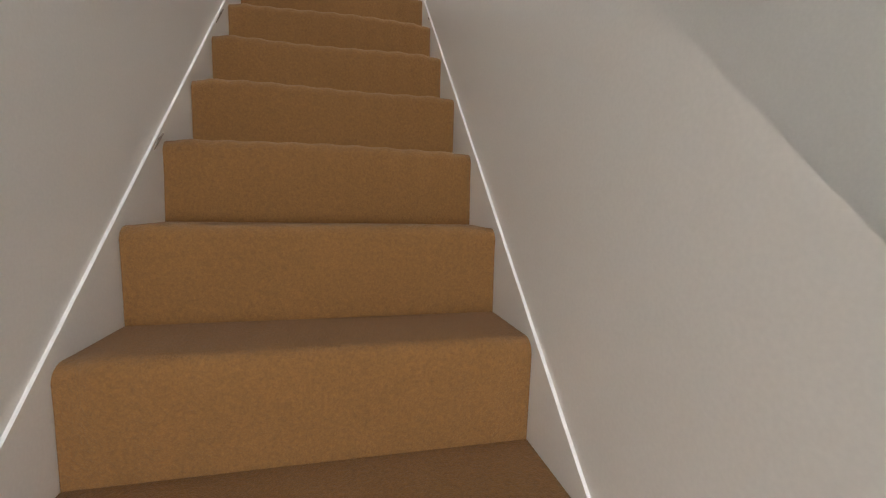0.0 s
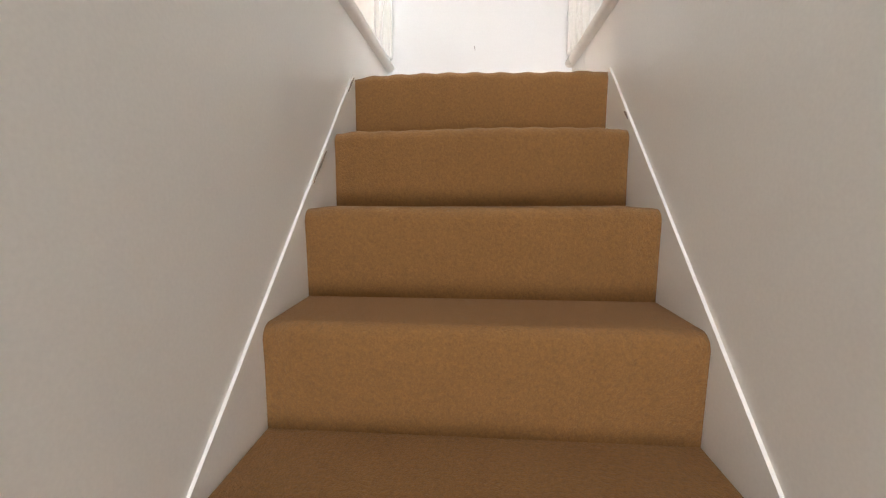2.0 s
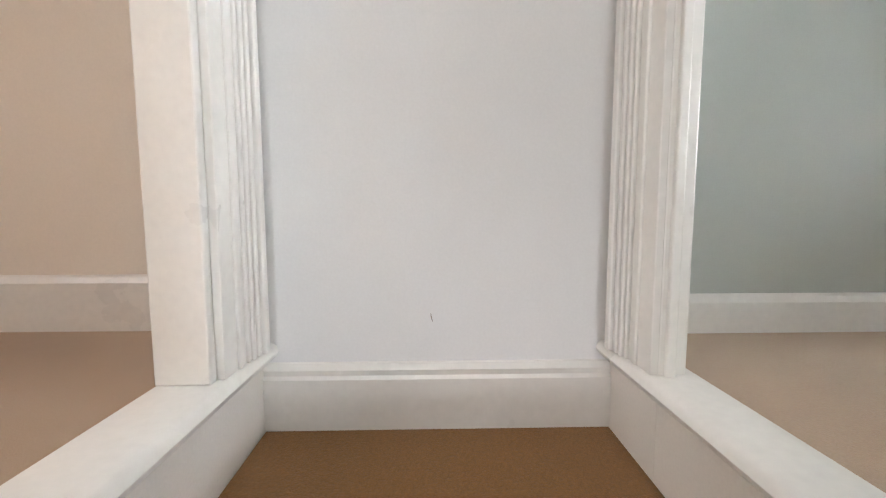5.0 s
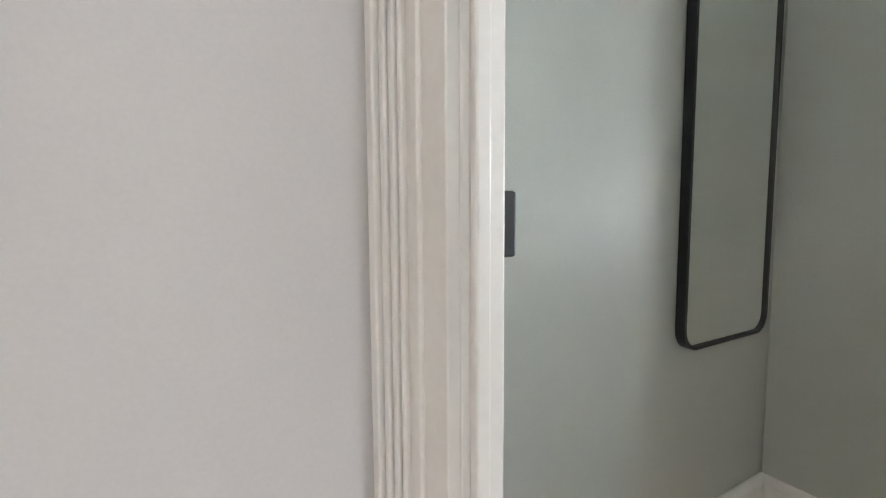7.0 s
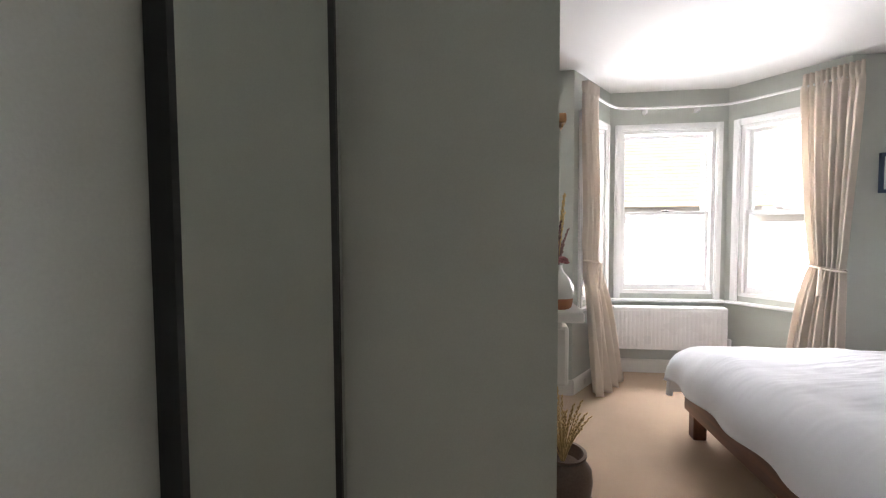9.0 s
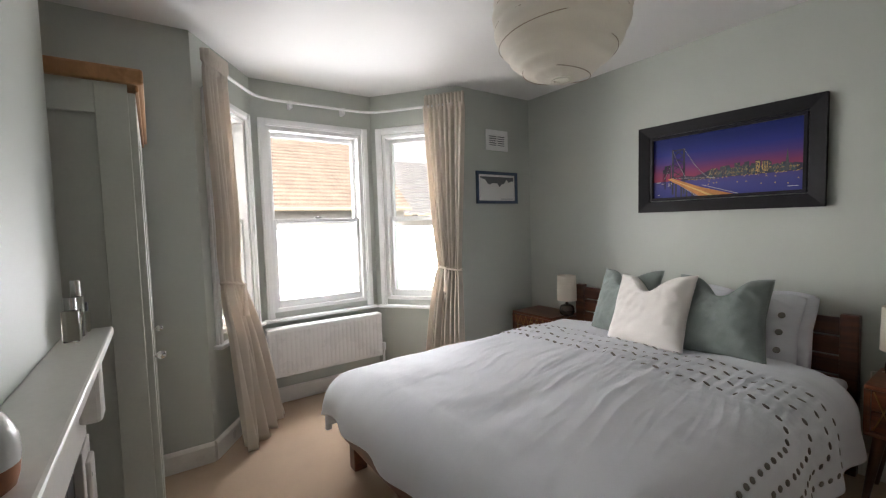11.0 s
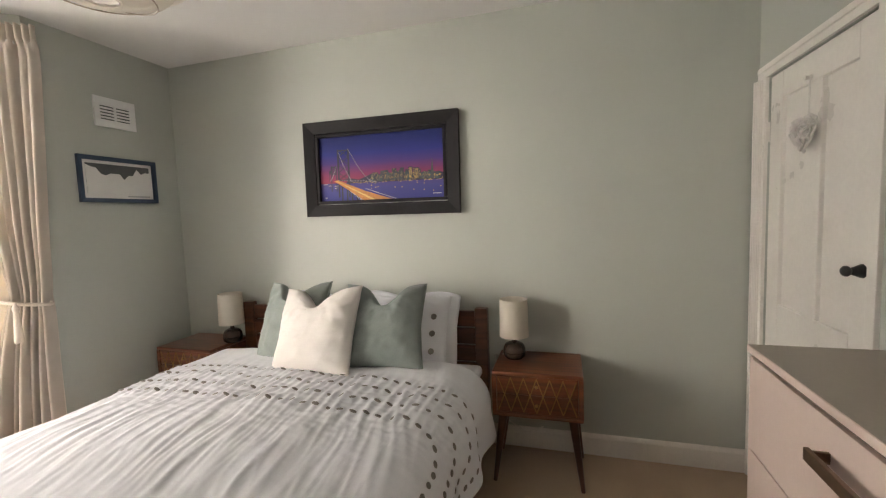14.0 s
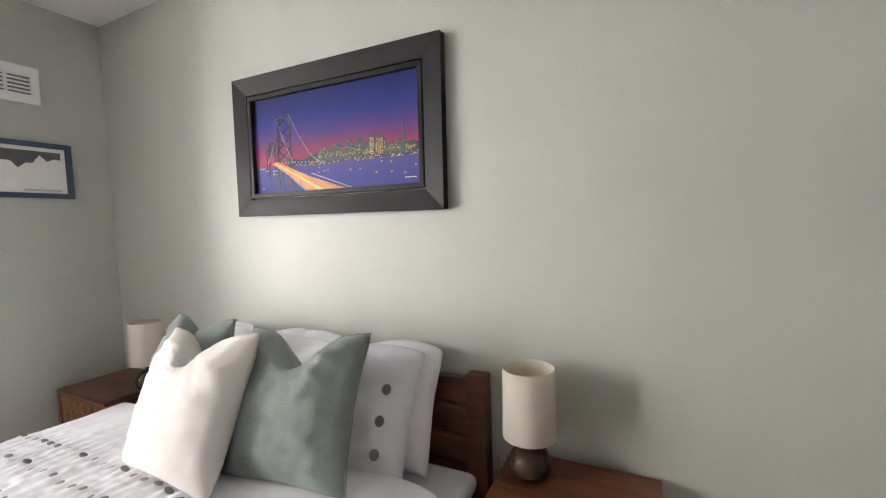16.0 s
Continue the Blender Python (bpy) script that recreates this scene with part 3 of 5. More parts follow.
architrave("door_trim", MW, da - 0.022, db, FL, 2.0, (0.006, 0.07, 0.07))

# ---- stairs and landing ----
# Frame bars round the added stair lamp; the ceiling has no opening here.
rl = thing("rooflight", pose(-0.47, 1.85, H - 0.03), "white frame round the added stair fill lamp", "rooflight", "", "structure")
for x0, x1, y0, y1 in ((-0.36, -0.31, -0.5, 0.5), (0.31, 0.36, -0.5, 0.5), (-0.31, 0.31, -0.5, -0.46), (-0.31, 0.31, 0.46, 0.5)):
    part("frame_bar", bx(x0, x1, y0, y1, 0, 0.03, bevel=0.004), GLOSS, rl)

NST = 12
steps = thing("staircase", pose(0, 0, 0), "steep staircase with brown fitted carpet between cream strings", "staircase", "", "structure")


def carpet_step(y, z, x0, x1, depth):
    """One carpeted tread and the riser below it, wrapped over a round nosing at y."""
    r = 0.028
    prof = [(y + depth, z), (y + 0.05, z)]
    for k in range(7):
        t = math.pi / 2 + k * math.pi / 12
        prof.append((y + 0.026 + r * math.cos(t), z - r + r * math.sin(t)))
    prof += [(y + 0.001, z - 0.08), (y + 0.012, z - RISE), (y + depth, z - RISE)]
    bm = bmesh.new()
    n = 36
    rings = []
    for i in range(n + 1):
        x = x0 + (x1 - x0) * i / n
        sag = 0.004 * math.sin(i / n * math.pi * 2.3 + y * 9) + 0.003 * math.sin(i * 1.7 + y * 31)
        end = 0.010 * (math.exp(-i / 1.2) + math.exp(-(n - i) / 1.2))
        rings.append([bm.verts.new((x, p[0] + (sag + end if 1 <= k <= 9 else 0), p[1] - (end * 0.6 + sag * 0.4 if 1 <= k <= 8 else 0))) for k, p in enumerate(prof)])
    for a, b in zip(rings, rings[1:]):
        for k in range(len(prof) - 1):
            bm.faces.new((a[k], a[k + 1], b[k + 1], b[k]))
    bm.faces.new(rings[0])
    bm.faces.new(rings[-1][::-1])
    return bm


for k in range(NST + 1):
    y, z = YTOP - GOING * k, ZLAND - RISE * k
    x0, x1 = (SXL + 0.002, SXR - 0.002) if k == 0 else (SXL + 0.007, SXR - 0.007)
    part("step", carpet_step(y, z, x0, x1, (YL + 0.05 - YTOP) if k == 0 else GOING + 0.02), STAIR_CARPET, steps, smooth=True)
sl = RISE / GOING
for nm, xa, xb in (("string", SXL - 0.01, SXL + 0.006), ("string", SXR - 0.006, SXR + 0.01)):
    yb = YTOP - GOING * (NST + 0.5)
    zt, zb = ZLAND + 0.0, ZLAND + 0.018 - RISE * (NST + 0.5)
    part(nm, prism([(YTOP + 0.0, zt), (YTOP + 0.012, zt - 0.02), (YTOP + 0.012, zt - 0.4), (yb, zb - 0.4), (yb, zb)], "x", xa, xb), CREAM, steps, "cream painted stair string")
Y0 = YTOP - GOING * NST
CHIP = material("bare_string_wood", (0.20, 0.15, 0.11), 0.8, var=0.3, scale=60)
for xs_, yy, ln in ((SXL + 0.0065, YTOP - 0.03, 0.06), (SXL + 0.0065, YTOP - 0.30, 0.09), (SXL + 0.0065, YTOP - 0.82, 0.05), (SXR - 0.0065, YTOP - 0.16, 0.03)):
    zz = ZLAND + 0.004 - (YTOP - yy) * sl
    part("paint_chip", tube([(xs_, yy - ln / 2, zz - ln / 2 * sl - 0.012), (xs_, yy, zz - 0.010), (xs_, yy + ln / 2, zz + ln / 2 * sl - 0.016)], [0.0012, 0.004, 0.0015], 6), CHIP, steps, "chipped bare wood", smooth=True)
part("wall_scratch", tube([(-0.489, YL - 0.0005, 0.093), (-0.487, YL - 0.0005, 0.083), (-0.485, YL - 0.0005, 0.075)], 0.0009, 5), CHIP, steps, "fine pencil mark on the plaster")
# the lower end of the right wall has a sloping top edge; the wall above it is set back
low = [(YN + 0.2, -0.25), (2.12, -0.25), (0.3, -2.32), (0.3, ZG - 0.1), (YN + 0.2, ZG - 0.1)]
low_bm = prism(low, "x", SXR, SXR + 0.04)
for v in low_bm.verts:
    if v.co.x > SXR + 0.02 and -2.4 < v.co.z < -0.2 and v.co.y < 3:
        v.co.z -= 0.12
structure("wall_stair_right", low_bm, CREAM, "cream painted stair wall with a sloping lower edge", "wall")
# Out of view; added to keep the hall lamp off the set-back wall.
structure("wall_hall_shade", bx(SXR, SXR + 0.1, -1.6, 0.3, ZG - 0.1, -0.25), CREAM, "cream unseen wall added to shade the recess beside the stairs", "wall")
structure("wall_hall_right", bx(0.24, 0.32, -1.6, 2.3, ZG - 0.1, -0.25), CREAM, "cream painted hall wall beside the stairs", "wall")
wall("wall_stair_left", (SXL, YL + 0.25), (SXL, -1.6), 0.09, ZG - 0.1, H, [(YL + 0.25 - DY1, YL + 0.25 - DY0, -0.005, 2.0)], CREAM, "cream painted stair wall with a doorway at the landing")
for y0, y1, z0 in ((0.95, DY0 - 0.001, -0.25), (DY1 + 0.001, YL, -0.25), (DY0 - 0.001, DY1 + 0.001, 2.001)):
    structure("wall_stair_right_upper", bx(SXR - 0.0003, SXR + 0.001, y0, y1, z0, H - 0.001), CREAM, "cream painted plaster of the upper stair wall", "wall")
structure("wall_landing_end", bx(SXL - 0.12, SXR + 0.002, YL, YL + 0.24, -0.6, H), WHITEWALL, "white painted end wall of the landing", "wall")
structure("wall_cupboard_bulkhead", bx(SXL, SXR, 0.85, 0.95, -0.35, H), CREAM, "cream painted bulkhead over the lower stairs", "wall")
structure("ceiling_stairs", bx(SXL - 0.12, SXR + 0.45, -1.7, 0.95, -0.35, -0.25), CEIL, "white sloping bulkhead over the lower stairs", "ceiling")
structure("floor_hall", bx(-2.0, 0.42, -1.7, 1.4, ZG - 0.1, ZG), CARPET, "carpeted floor of the hall below", "floor")
# This wall and its opening are never in view; they hold the added lamp.
wall("wall_front_hall", (SXL - 0.12, -1.5), (0.42, -1.5), 0.1, ZG - 0.1, -0.25, [(0.3, 1.0, -1.65, -0.75)], CREAM, "cream unseen hall wall with an opening for the fill lamp")
bmS = prism([(0, 0), (0.018, 0), (0.018, 0.115), (0.011, 0.122), (0.014, 0.135), (0.006, 0.148), (0, 0.15)], "x", 0, SXR - SXL)
structure("baseboard_landing", bmS, GLOSS, "white moulded skirting board on the landing wall", "baseboard", m=Matrix.Translation((SXR, YL, ZLAND)) @ Matrix.Rotation(radians(180), 4, "Z"))


def threshold(name, side):
    """A rounded timber threshold over the side step of the landing; side is +1 for the bedroom, -1 for the back room."""
    xf = SXR if side > 0 else SXL
    dp = 0.069 if side > 0 else 0.089
    prof = [(dp, -0.004), (-0.016, -0.004), (-0.026, 0.002), (-0.031, 0.013), (-0.026, 0.024), (-0.016, 0.03), (dp, 0.03)]
    bm = prism([(xf + side * u, v) for u, v in prof], "y", 2.745, YL - 0.001)
    structure(name, bm, GLOSS, "worn white painted threshold board with a round nosing", "threshold", smooth=True)


threshold("threshold_bedroom", 1)
threshold("threshold_back_room", -1)
structure("wall_riser_right", bx(SXR, SXR + 0.08, DY0, DY1, -0.25, -0.004), CREAM, "cream painted side of the landing step", "wall")
MR = frame_of((SXR, 0), (SXR, YN))
architrave("door_trim_landing", MR, DY0, DY1, 0.03, 2.0, (0.018, 0.155, 0.07))
ML = frame_of((SXL, YN), (SXL, 0))
architrave("door_trim_landing", ML, YN - DY1, YN - DY0, 0.03, 2.0, (0.155, 0.018, 0.07))
lin2 = thing("door_lining", frame_of((SXL, YN), (SXL, 0)), "white gloss painted door lining with stops", "door lining", "", "structure")
for nm, x0, x1, c0, c1 in (("jamb", YN - DY1, YN - DY1 + 0.022, 0.03, 1.978), ("jamb", YN - DY0 - 0.014, YN - DY0, 0.03, 1.978), ("head", YN - DY1, YN - DY0, 1.978, 2.0)):
    part(nm, bx(x0, x1, -0.091, 0.001, c0, c1, bevel=0.003), GLOSS, lin2)

# back room seen through the other doorway
wall("wall_back_room_north", (-0.945, 3.78), (-3.1, 3.78), 0.1, -0.2, H, [], PEACH, "warm cream painted wall of the back room")
wall("wall_back_room_west", (-3.0, 3.88), (-3.0, 1.4), 0.1, -0.2, H, [(1.5, 2.35, 0.9, 2.1)], PEACH, "warm cream painted wall with a window")
wall("wall_back_room_south", (-3.1, 1.5), (-0.945, 1.5), 0.1, -0.2, H, [], PEACH, "warm cream painted wall of the back room")
structure("floor_back_room", bx(-3.1, -0.945, 1.4, 3.88, -0.2, 0.0), CARPET, "beige carpet of the back room", "floor")
structure("ceiling_back_room", bx(-3.1, -1.0, 1.4, 3.88, H, H + 0.1), CEIL, "white ceiling of the back room", "ceiling")
skirting((-0.945, 3.78), (-3.0, 3.78), 0.15, z=0.0)

# ---- bed ----
BXW, BXE, BF = 1.41, 3.14, 2.13      # frame sides and foot
BC = (BXW + BXE) / 2
bed = thing("bed", pose(BC, 0, FL), "dark stained wooden double bed with a low slatted headboard", "bed")
hw = (BXE - BXW) / 2
for s in (-1, 1):
    part("side_rail", bx(s * hw - s * 0.0, s * (hw - 0.03), 0.07, BF, 0.17, 0.32, bevel=0.006), BEDWOOD, bed)
    part("headboard_post", bx(s * hw, s * (hw - 0.075), 0.02, 0.075, 0, 0.845, bevel=0.006), BEDWOOD, bed)
    part("leg", bx(s * (hw - 0.002), s * (hw - 0.075), BF - 0.075, BF + 0.002, 0, 0.17, bevel=0.006), BEDWOOD, bed)
part("foot_rail", bx(-hw, hw, BF, BF + 0.03, 0.17, 0.32, bevel=0.006), BEDWOOD, bed)
for k in range(5):
    z = 0.31 + k * 0.105
    part("headboard_slat", bx(-hw + 0.075, hw - 0.075, 0.03, 0.06, z, z + 0.095, bevel=0.006), BEDWOOD, bed)
part("base_board", bx(-hw + 0.03, hw - 0.03, 0.07, BF, 0.2, 0.24), BEDWOOD, bed)
mattress = tagged(part("mattress", bx(BC - hw + 0.04, BC + hw - 0.04, 0.085, BF - 0.03, FL + 0.242, FL + 0.49, bevel=0.05, seg=4), COTTON, smooth=True), "white mattress on the bed frame", "mattress")

DT, DHW, DY_A, DY_B, DR = 0.595, 0.93, 0.34, 2.27, 0.20   # duvet: top, half width, start and end of the flat top, edge radius


def fold_over(a, r, flare):
    """Arc length a past the edge -> (outwards, down)."""
    if a <= 0:
        return 0.0, 0.0
    q = r * math.pi / 2
    if a < q:
        return r * math.sin(a / r), r * (1 - math.cos(a / r))
    return r + (a - q) * flare, r + (a - q) * math.sqrt(1 - flare * flare)


def duvet_at(s, t):
    """s: across from the middle (east positive), t: along from the head; both in metres of cloth."""
    flat_hw = DHW - DR
    flat_t = DY_B - DR
    oa, da_ = fold_over(abs(s) - flat_hw, DR, 0.10)
    ob, db_ = fold_over(t - flat_t, DR, 0.12)
    sg = 1 if s > 0 else -1
    x = sg * (min(abs(s), flat_hw) + oa)
    y = min(t, flat_t) + ob
    drop = math.hypot(da_, db_) if da_ and db_ else da_ + db_
    if da_ and db_:
        drop = min(drop, max(da_, db_) * 1.12)
        k = min(da_, db_) * 0.16
        x -= sg * k
        y -= k
    z = DT - drop
    crown = 0.05 * max(0, 1 - (s / DHW) ** 2) * (0.4 + 0.6 * math.sin(min(1, max(0, t / DY_B)) * math.pi))
    # long creases running from the head towards the foot corners, soft quilted lumps, and hem waves
    ang = s + t * 0.22 + 0.05 * noise.noise((s * 2.5, t * 2.5, 3))
    lng = t - 0.22 * s
    c1, c2, c3 = (abs(noise.noise((ang * f, lng * g, o))) for f, g, o in ((8, 0.9, 1.5), (19, 1.7, 8.5), (34, 3.0, 4.5)))
    crease = (0.26 - min(0.26, c1)) * 0.03 + (0.28 - min(0.28, c2)) * 0.022 + (0.3 - min(0.3, c3)) * 0.013
    fade = (0.2 + 0.9 * math.exp(-((t - 1.25) / 0.36) ** 2)) * (1 if abs(s) < flat_hw else 0.6)
    lump = noise.noise((s * 3.2, t * 3.2, 7)) * 0.014 + noise.noise((s * 9, t * 9, 2)) * 0.004
    side = min(1, drop / 0.25)
    wave = side * 0.018 * (math.sin(t * 17 + 1.3 * math.sin(s * 3)) if da_ >= db_ else math.sin(s * 15))
    gather = sum(0.0045 * math.sin(s * 140 + 5 * noise.noise((s * 4, r_ * 3.0, 5))) * math.exp(-((t - 0.685 - 0.105 * r_) / 0.04) ** 2) for r_ in range(4))
    gather += 0.004 * noise.noise((s * 22, t * 40, 6)) * math.exp(-((t - 0.9) / 0.3) ** 2)
    z += (1 - side) * (crown + crease * fade * 0.9 + lump + gather)
    x += sg * side * (wave + lump if da_ >= db_ else 0)
    y += side * (wave + lump if db_ > da_ else 0)
    z = max(z, 0.10 + 0.02 * math.sin(s * 5 + t * 4))
    return Vector((BC + x, y, FL + z))


SMAX, TMAX, T0 = DHW - DR + 0.20 * 1.57 + 0.13, DY_B - DR + 0.20 * 1.57 + 0.03, DY_A
dv = grid(300, 230, lambda u, v: duvet_at(-SMAX + 2 * SMAX * u, T0 + (TMAX - T0) * v))
duvet = tagged(part("duvet", dv, COTTON, smooth="all"), "white cotton duvet with grey embroidered ovals on the bed", "duvet")
so = duvet.modifiers.new("thickness", "SOLIDIFY")
so.thickness, so.offset = 0.03, -1
# pillow end of the sheet
sheet = tagged(part("bed_sheet", bx(BC - hw + 0.03, BC + hw - 0.03, 0.08, 0.5, FL + 0.45, FL + 0.515, bevel=0.03, seg=3), COTTON, smooth=True), "white fitted sheet under the pillows", "sheet")
dot_me = None


def add_dot(s, t, ds, dt):
    """An oval at cloth place (s, t), its long axis along (ds, dt)."""
    global dot_me
    e = 0.01
    p = duvet_at(s, t)
    du, dv_ = duvet_at(s + e, t) - duvet_at(s - e, t), duvet_at(s, t + e) - duvet_at(s, t - e)
    n = du.cross(dv_).normalized()
    if n.z < -0.2:
        n = -n
    ax = (du * ds + dv_ * dt).normalized()
    ay = n.cross(ax).normalized()
    ax = ay.cross(n)
    if dot_me is None:
        bm = lathe([(0.6, 0), (1.0, 0.25), (0.8, 0.8), (0.3, 1.0)], 14)
        bmesh.ops.transform(bm, matrix=Matrix.Diagonal((0.0160, 0.0105, 0.0025, 1)), verts=bm.verts)
        ob = part("embroidered_oval", bm, DOTGREY, duvet, "grey embroidered oval", smooth=True)
        dot_me = ob.data
    else:
        ob = new("embroidered_oval", dot_me)
        ob.parent = duvet
    ob.matrix_basis = Matrix(((ax.x, ay.x, n.x, p.x + n.x * 0.001), (ax.y, ay.y, n.y, p.y + n.y * 0.001), (ax.z, ay.z, n.z, p.z + n.z * 0.001), (0, 0, 0, 1)))


# four nested rows that turn a rounded corner and run down the west side
for r in range(4):
    row_t, col_s, rad_ = 0.685 + 0.105 * r, 1.10 - 0.068 * r, 0.19
    straight = SMAX - 0.12 + col_s - rad_
    arc = rad_ * math.pi / 2
    d = 0.0
    while True:
        if d < straight:
            s_, t_, ds, dt = SMAX - 0.12 - d, row_t, -1, 0
        elif d < straight + arc:
            q = (d - straight) / rad_
            s_, t_, ds, dt = -col_s + rad_ - rad_ * math.sin(q), row_t + rad_ - rad_ * math.cos(q), -math.cos(q), math.sin(q)
        else:
            s_, t_, ds, dt = -col_s, row_t + rad_ + d - straight - arc, 0, 1
        if t_ > 2.0:
            break
        add_dot(s_, t_ + 0.004 * math.sin(d * 37 + r), ds, dt)
        d += 0.057


def cushion(name, w, h, d, m, mat, label, category, seed, chop=0.0, piping=True, droop=0.0):
    """A square cushion standing on its lower edge: local x across, z up, y through."""
    o = random.Random(seed).uniform(0, 50)

    def side(sg):
        def f(u, v):
            a, b = u * 2 - 1, v * 2 - 1
            edge = max(0.0, (1 - abs(a) ** 2.6) * (1 - abs(b) ** 2.6))
            pinch = 1 - 0.10 * (1 - abs(b) ** 1.5) * abs(a) ** 3
            pinch2 = 1 - 0.08 * (1 - abs(a) ** 1.5) * abs(b) ** 3
            x, z = a * w / 2 * pinch, b * h / 2 * pinch2 + h / 2
            x *= 1 - droop * max(0, abs(a) - 0.3) * b * b
            z -= droop * 0.9 * h * max(0, b) * abs(a) ** 4
            dent = chop * max(0, b) ** 2 * math.exp(-(a / 0.33) ** 2)
            z -= dent
            wr = 0.009 * noise.noise((a * 3 + o, b * 3, sg)) + 0.006 * noise.noise((a * 7 + b * 5 + o, b * 2 - a * 2, sg * 3)) + 0.005 * noise.noise((a * 4 + o, b * 15 + a * 6, sg))
            wr += 0.007 * math.sin(a * 9 + o + b * 3) * max(0, b) * (1 if chop else 0.3)
            fold = abs(noise.noise((math.atan2(b - 0.9, a) * 3.2 + o, math.hypot(a, b - 0.9) * 0.8, sg)))
            wr += (0.22 - min(0.22, fold)) * 0.042 * math.exp(-((math.hypot(a, b - 0.9) - 0.55) / 0.4) ** 2)
            return (x, sg * (d / 2 * edge ** 0.55 + wr * min(1, edge * 3)), z)
        return f
    bm = grid(40, 40, side(1))
    grid(40, 40, side(-1), bm)
    bmesh.ops.remove_doubles(bm, verts=bm.verts, dist=0.0012)
    c = thing(name, m, label, category)
    part("cover", bm, mat, c, smooth="all")
    if piping:
        f = side(1)
        ring = [f(k / 24, 0) for k in range(24)] + [f(1, k / 24) for k in range(24)] + [f(1 - k / 24, 1) for k in range(24)] + [f(0, 1 - k / 24) for k in range(24)]
        part("piping", tube([(p[0], 0, p[2]) for p in ring], 0.0045, 6, closed=True), mat, c, smooth="all")
    return c


ZS = FL + 0.60
# standing pillows against the headboard, then cushions in front
for x, y, w_, seed in ((BC - 0.37, 0.20, 0.74, 1), (BC + 0.13, 0.20, 0.62, 2)):
    cushion("pillow", w_, 0.44, 0.17, pose(x, y + 0.03, ZS - 0.05, 22), COTTON, "white cotton pillow propped against the headboard", "pillow", seed, 0.03, False, 0.10)
for x, y, w_, seed, rz in ((BC - 0.345, 0.33, 0.72, 3, 3), (BC + 0.10, 0.33, 0.58, 4, -4)):
    p_ = cushion("pillow", w_, 0.46, 0.20, pose(x, y + 0.03, ZS - 0.05, 29, 0, rz), COTTON, "white pillow with grey buttons propped on the bed", "pillow", seed, 0.02, False, 0.08)
    for k in range(3 if x < BC else 0):
        b_ = lathe([(0.008, 0), (0.017, 0.002), (0.015, 0.005), (0.007, 0.006)], 16)
        zz = 0.10 + k * 0.095
        part("button", b_, DOTGREY, p_, "grey covered button", smooth=True, m=Matrix.Translation((-0.262, 0.046 + 0.030 * math.sin(math.pi * zz / 0.44), zz)) @ Matrix.Rotation(radians(-90), 4, "X"))
cushion("cushion", 0.47, 0.46, 0.17, pose(BC + 0.215, 0.50, ZS + 0.01, 24, 3, -10), GREENLINEN, "sage green linen cushion with piping, leaning on the pillows", "cushion", 11, 0.13)
cushion("cushion", 0.45, 0.46, 0.17, pose(BC - 0.385, 0.53, ZS + 0.01, 24, 0, 7), GREENLINEN, "sage green linen cushion with piping, leaning on the pillows", "cushion", 12, 0.12)
cushion("cushion", 0.50, 0.47, 0.18, pose(BC - 0.04, 0.655, ZS + 0.01, 27, 4, -5), CREAMLINEN, "cream linen cushion leaning on the green ones", "cushion", 13, 0.13, False)

# ---- nightstands and lamps ----


def nightstand(m, w):
    n = thing("nightstand", m, "dark wooden nightstand with brass zigzag inlay on two drawers", "nightstand", "nightstands")
    dp, z0, z1 = 0.35, 0.355, 0.592
    t = 0.022
    part("top", bx(0, w, 0, dp, z1 - t, z1, bevel=0.006), NSWOOD, n)
    part("bottom", bx(0.0, w, 0, dp, z0, z0 + t, bevel=0.006), NSWOOD, n)
    for x in (0, w - t):
        part("side", bx(x, x + t, 0, dp - 0.001, z0 + t, z1 - t), NSWOOD, n)
    part("back", bx(t, w - t, 0.004, 0.014, z0 + t, z1 - t), NSWOOD, n)
    hz = (z1 - z0 - 2 * t) / 2
    for k in range(2):
        c0 = z0 + t + k * hz + 0.002
        d = part("drawer", bx(t + 0.002, w - t - 0.002, 0.03, dp - 0.006, c0, c0 + hz - 0.004, bevel=0.003), NSWOOD, n)
        kn_ = bmesh.new()
        bmesh.ops.create_uvsphere(kn_, u_segments=12, v_segments=8, radius=0.009, matrix=Matrix.Translation((w / 2, dp + 0.004, c0 + hz / 2)))
        part("knob", kn_, BRASS, d, "small brass knob", smooth="all")
    # crossing zigzags
    za, zb = z0 + t + 0.008, z1 - t - 0.008
    xs = [t + 0.01 + (w - 2 * t - 0.02) * k / 6 for k in range(7)]
    for ph in (0, 1):
        pts_ = [(x, dp - 0.004, za if (k + ph) % 2 else zb) for k, x in enumerate(xs)]
        if ph:
            pts_ = pts_[0:7]
        for a, b in zip(pts_, pts_[1:]):
            part("inlay", tube([a, b], 0.0028, 4), BRASS, n)
    for x, y, sx, sy in ((0.045, 0.05, -1, -0.3), (w - 0.045, 0.05, 1, -0.3), (0.05, dp - 0.05, -1, 1), (w - 0.05, dp - 0.05, 1, 1)):
        part("leg", tube([(x, y, z0 + 0.001), (x + sx * 0.045, y + sy * 0.045, 0)], [0.024, 0.011], 14), NSLEG, n, smooth=True)
    return n


nightstand(pose(0.888, 0.022, FL), 0.45)
nightstand(pose(3.15, 0.022, FL), 0.45)


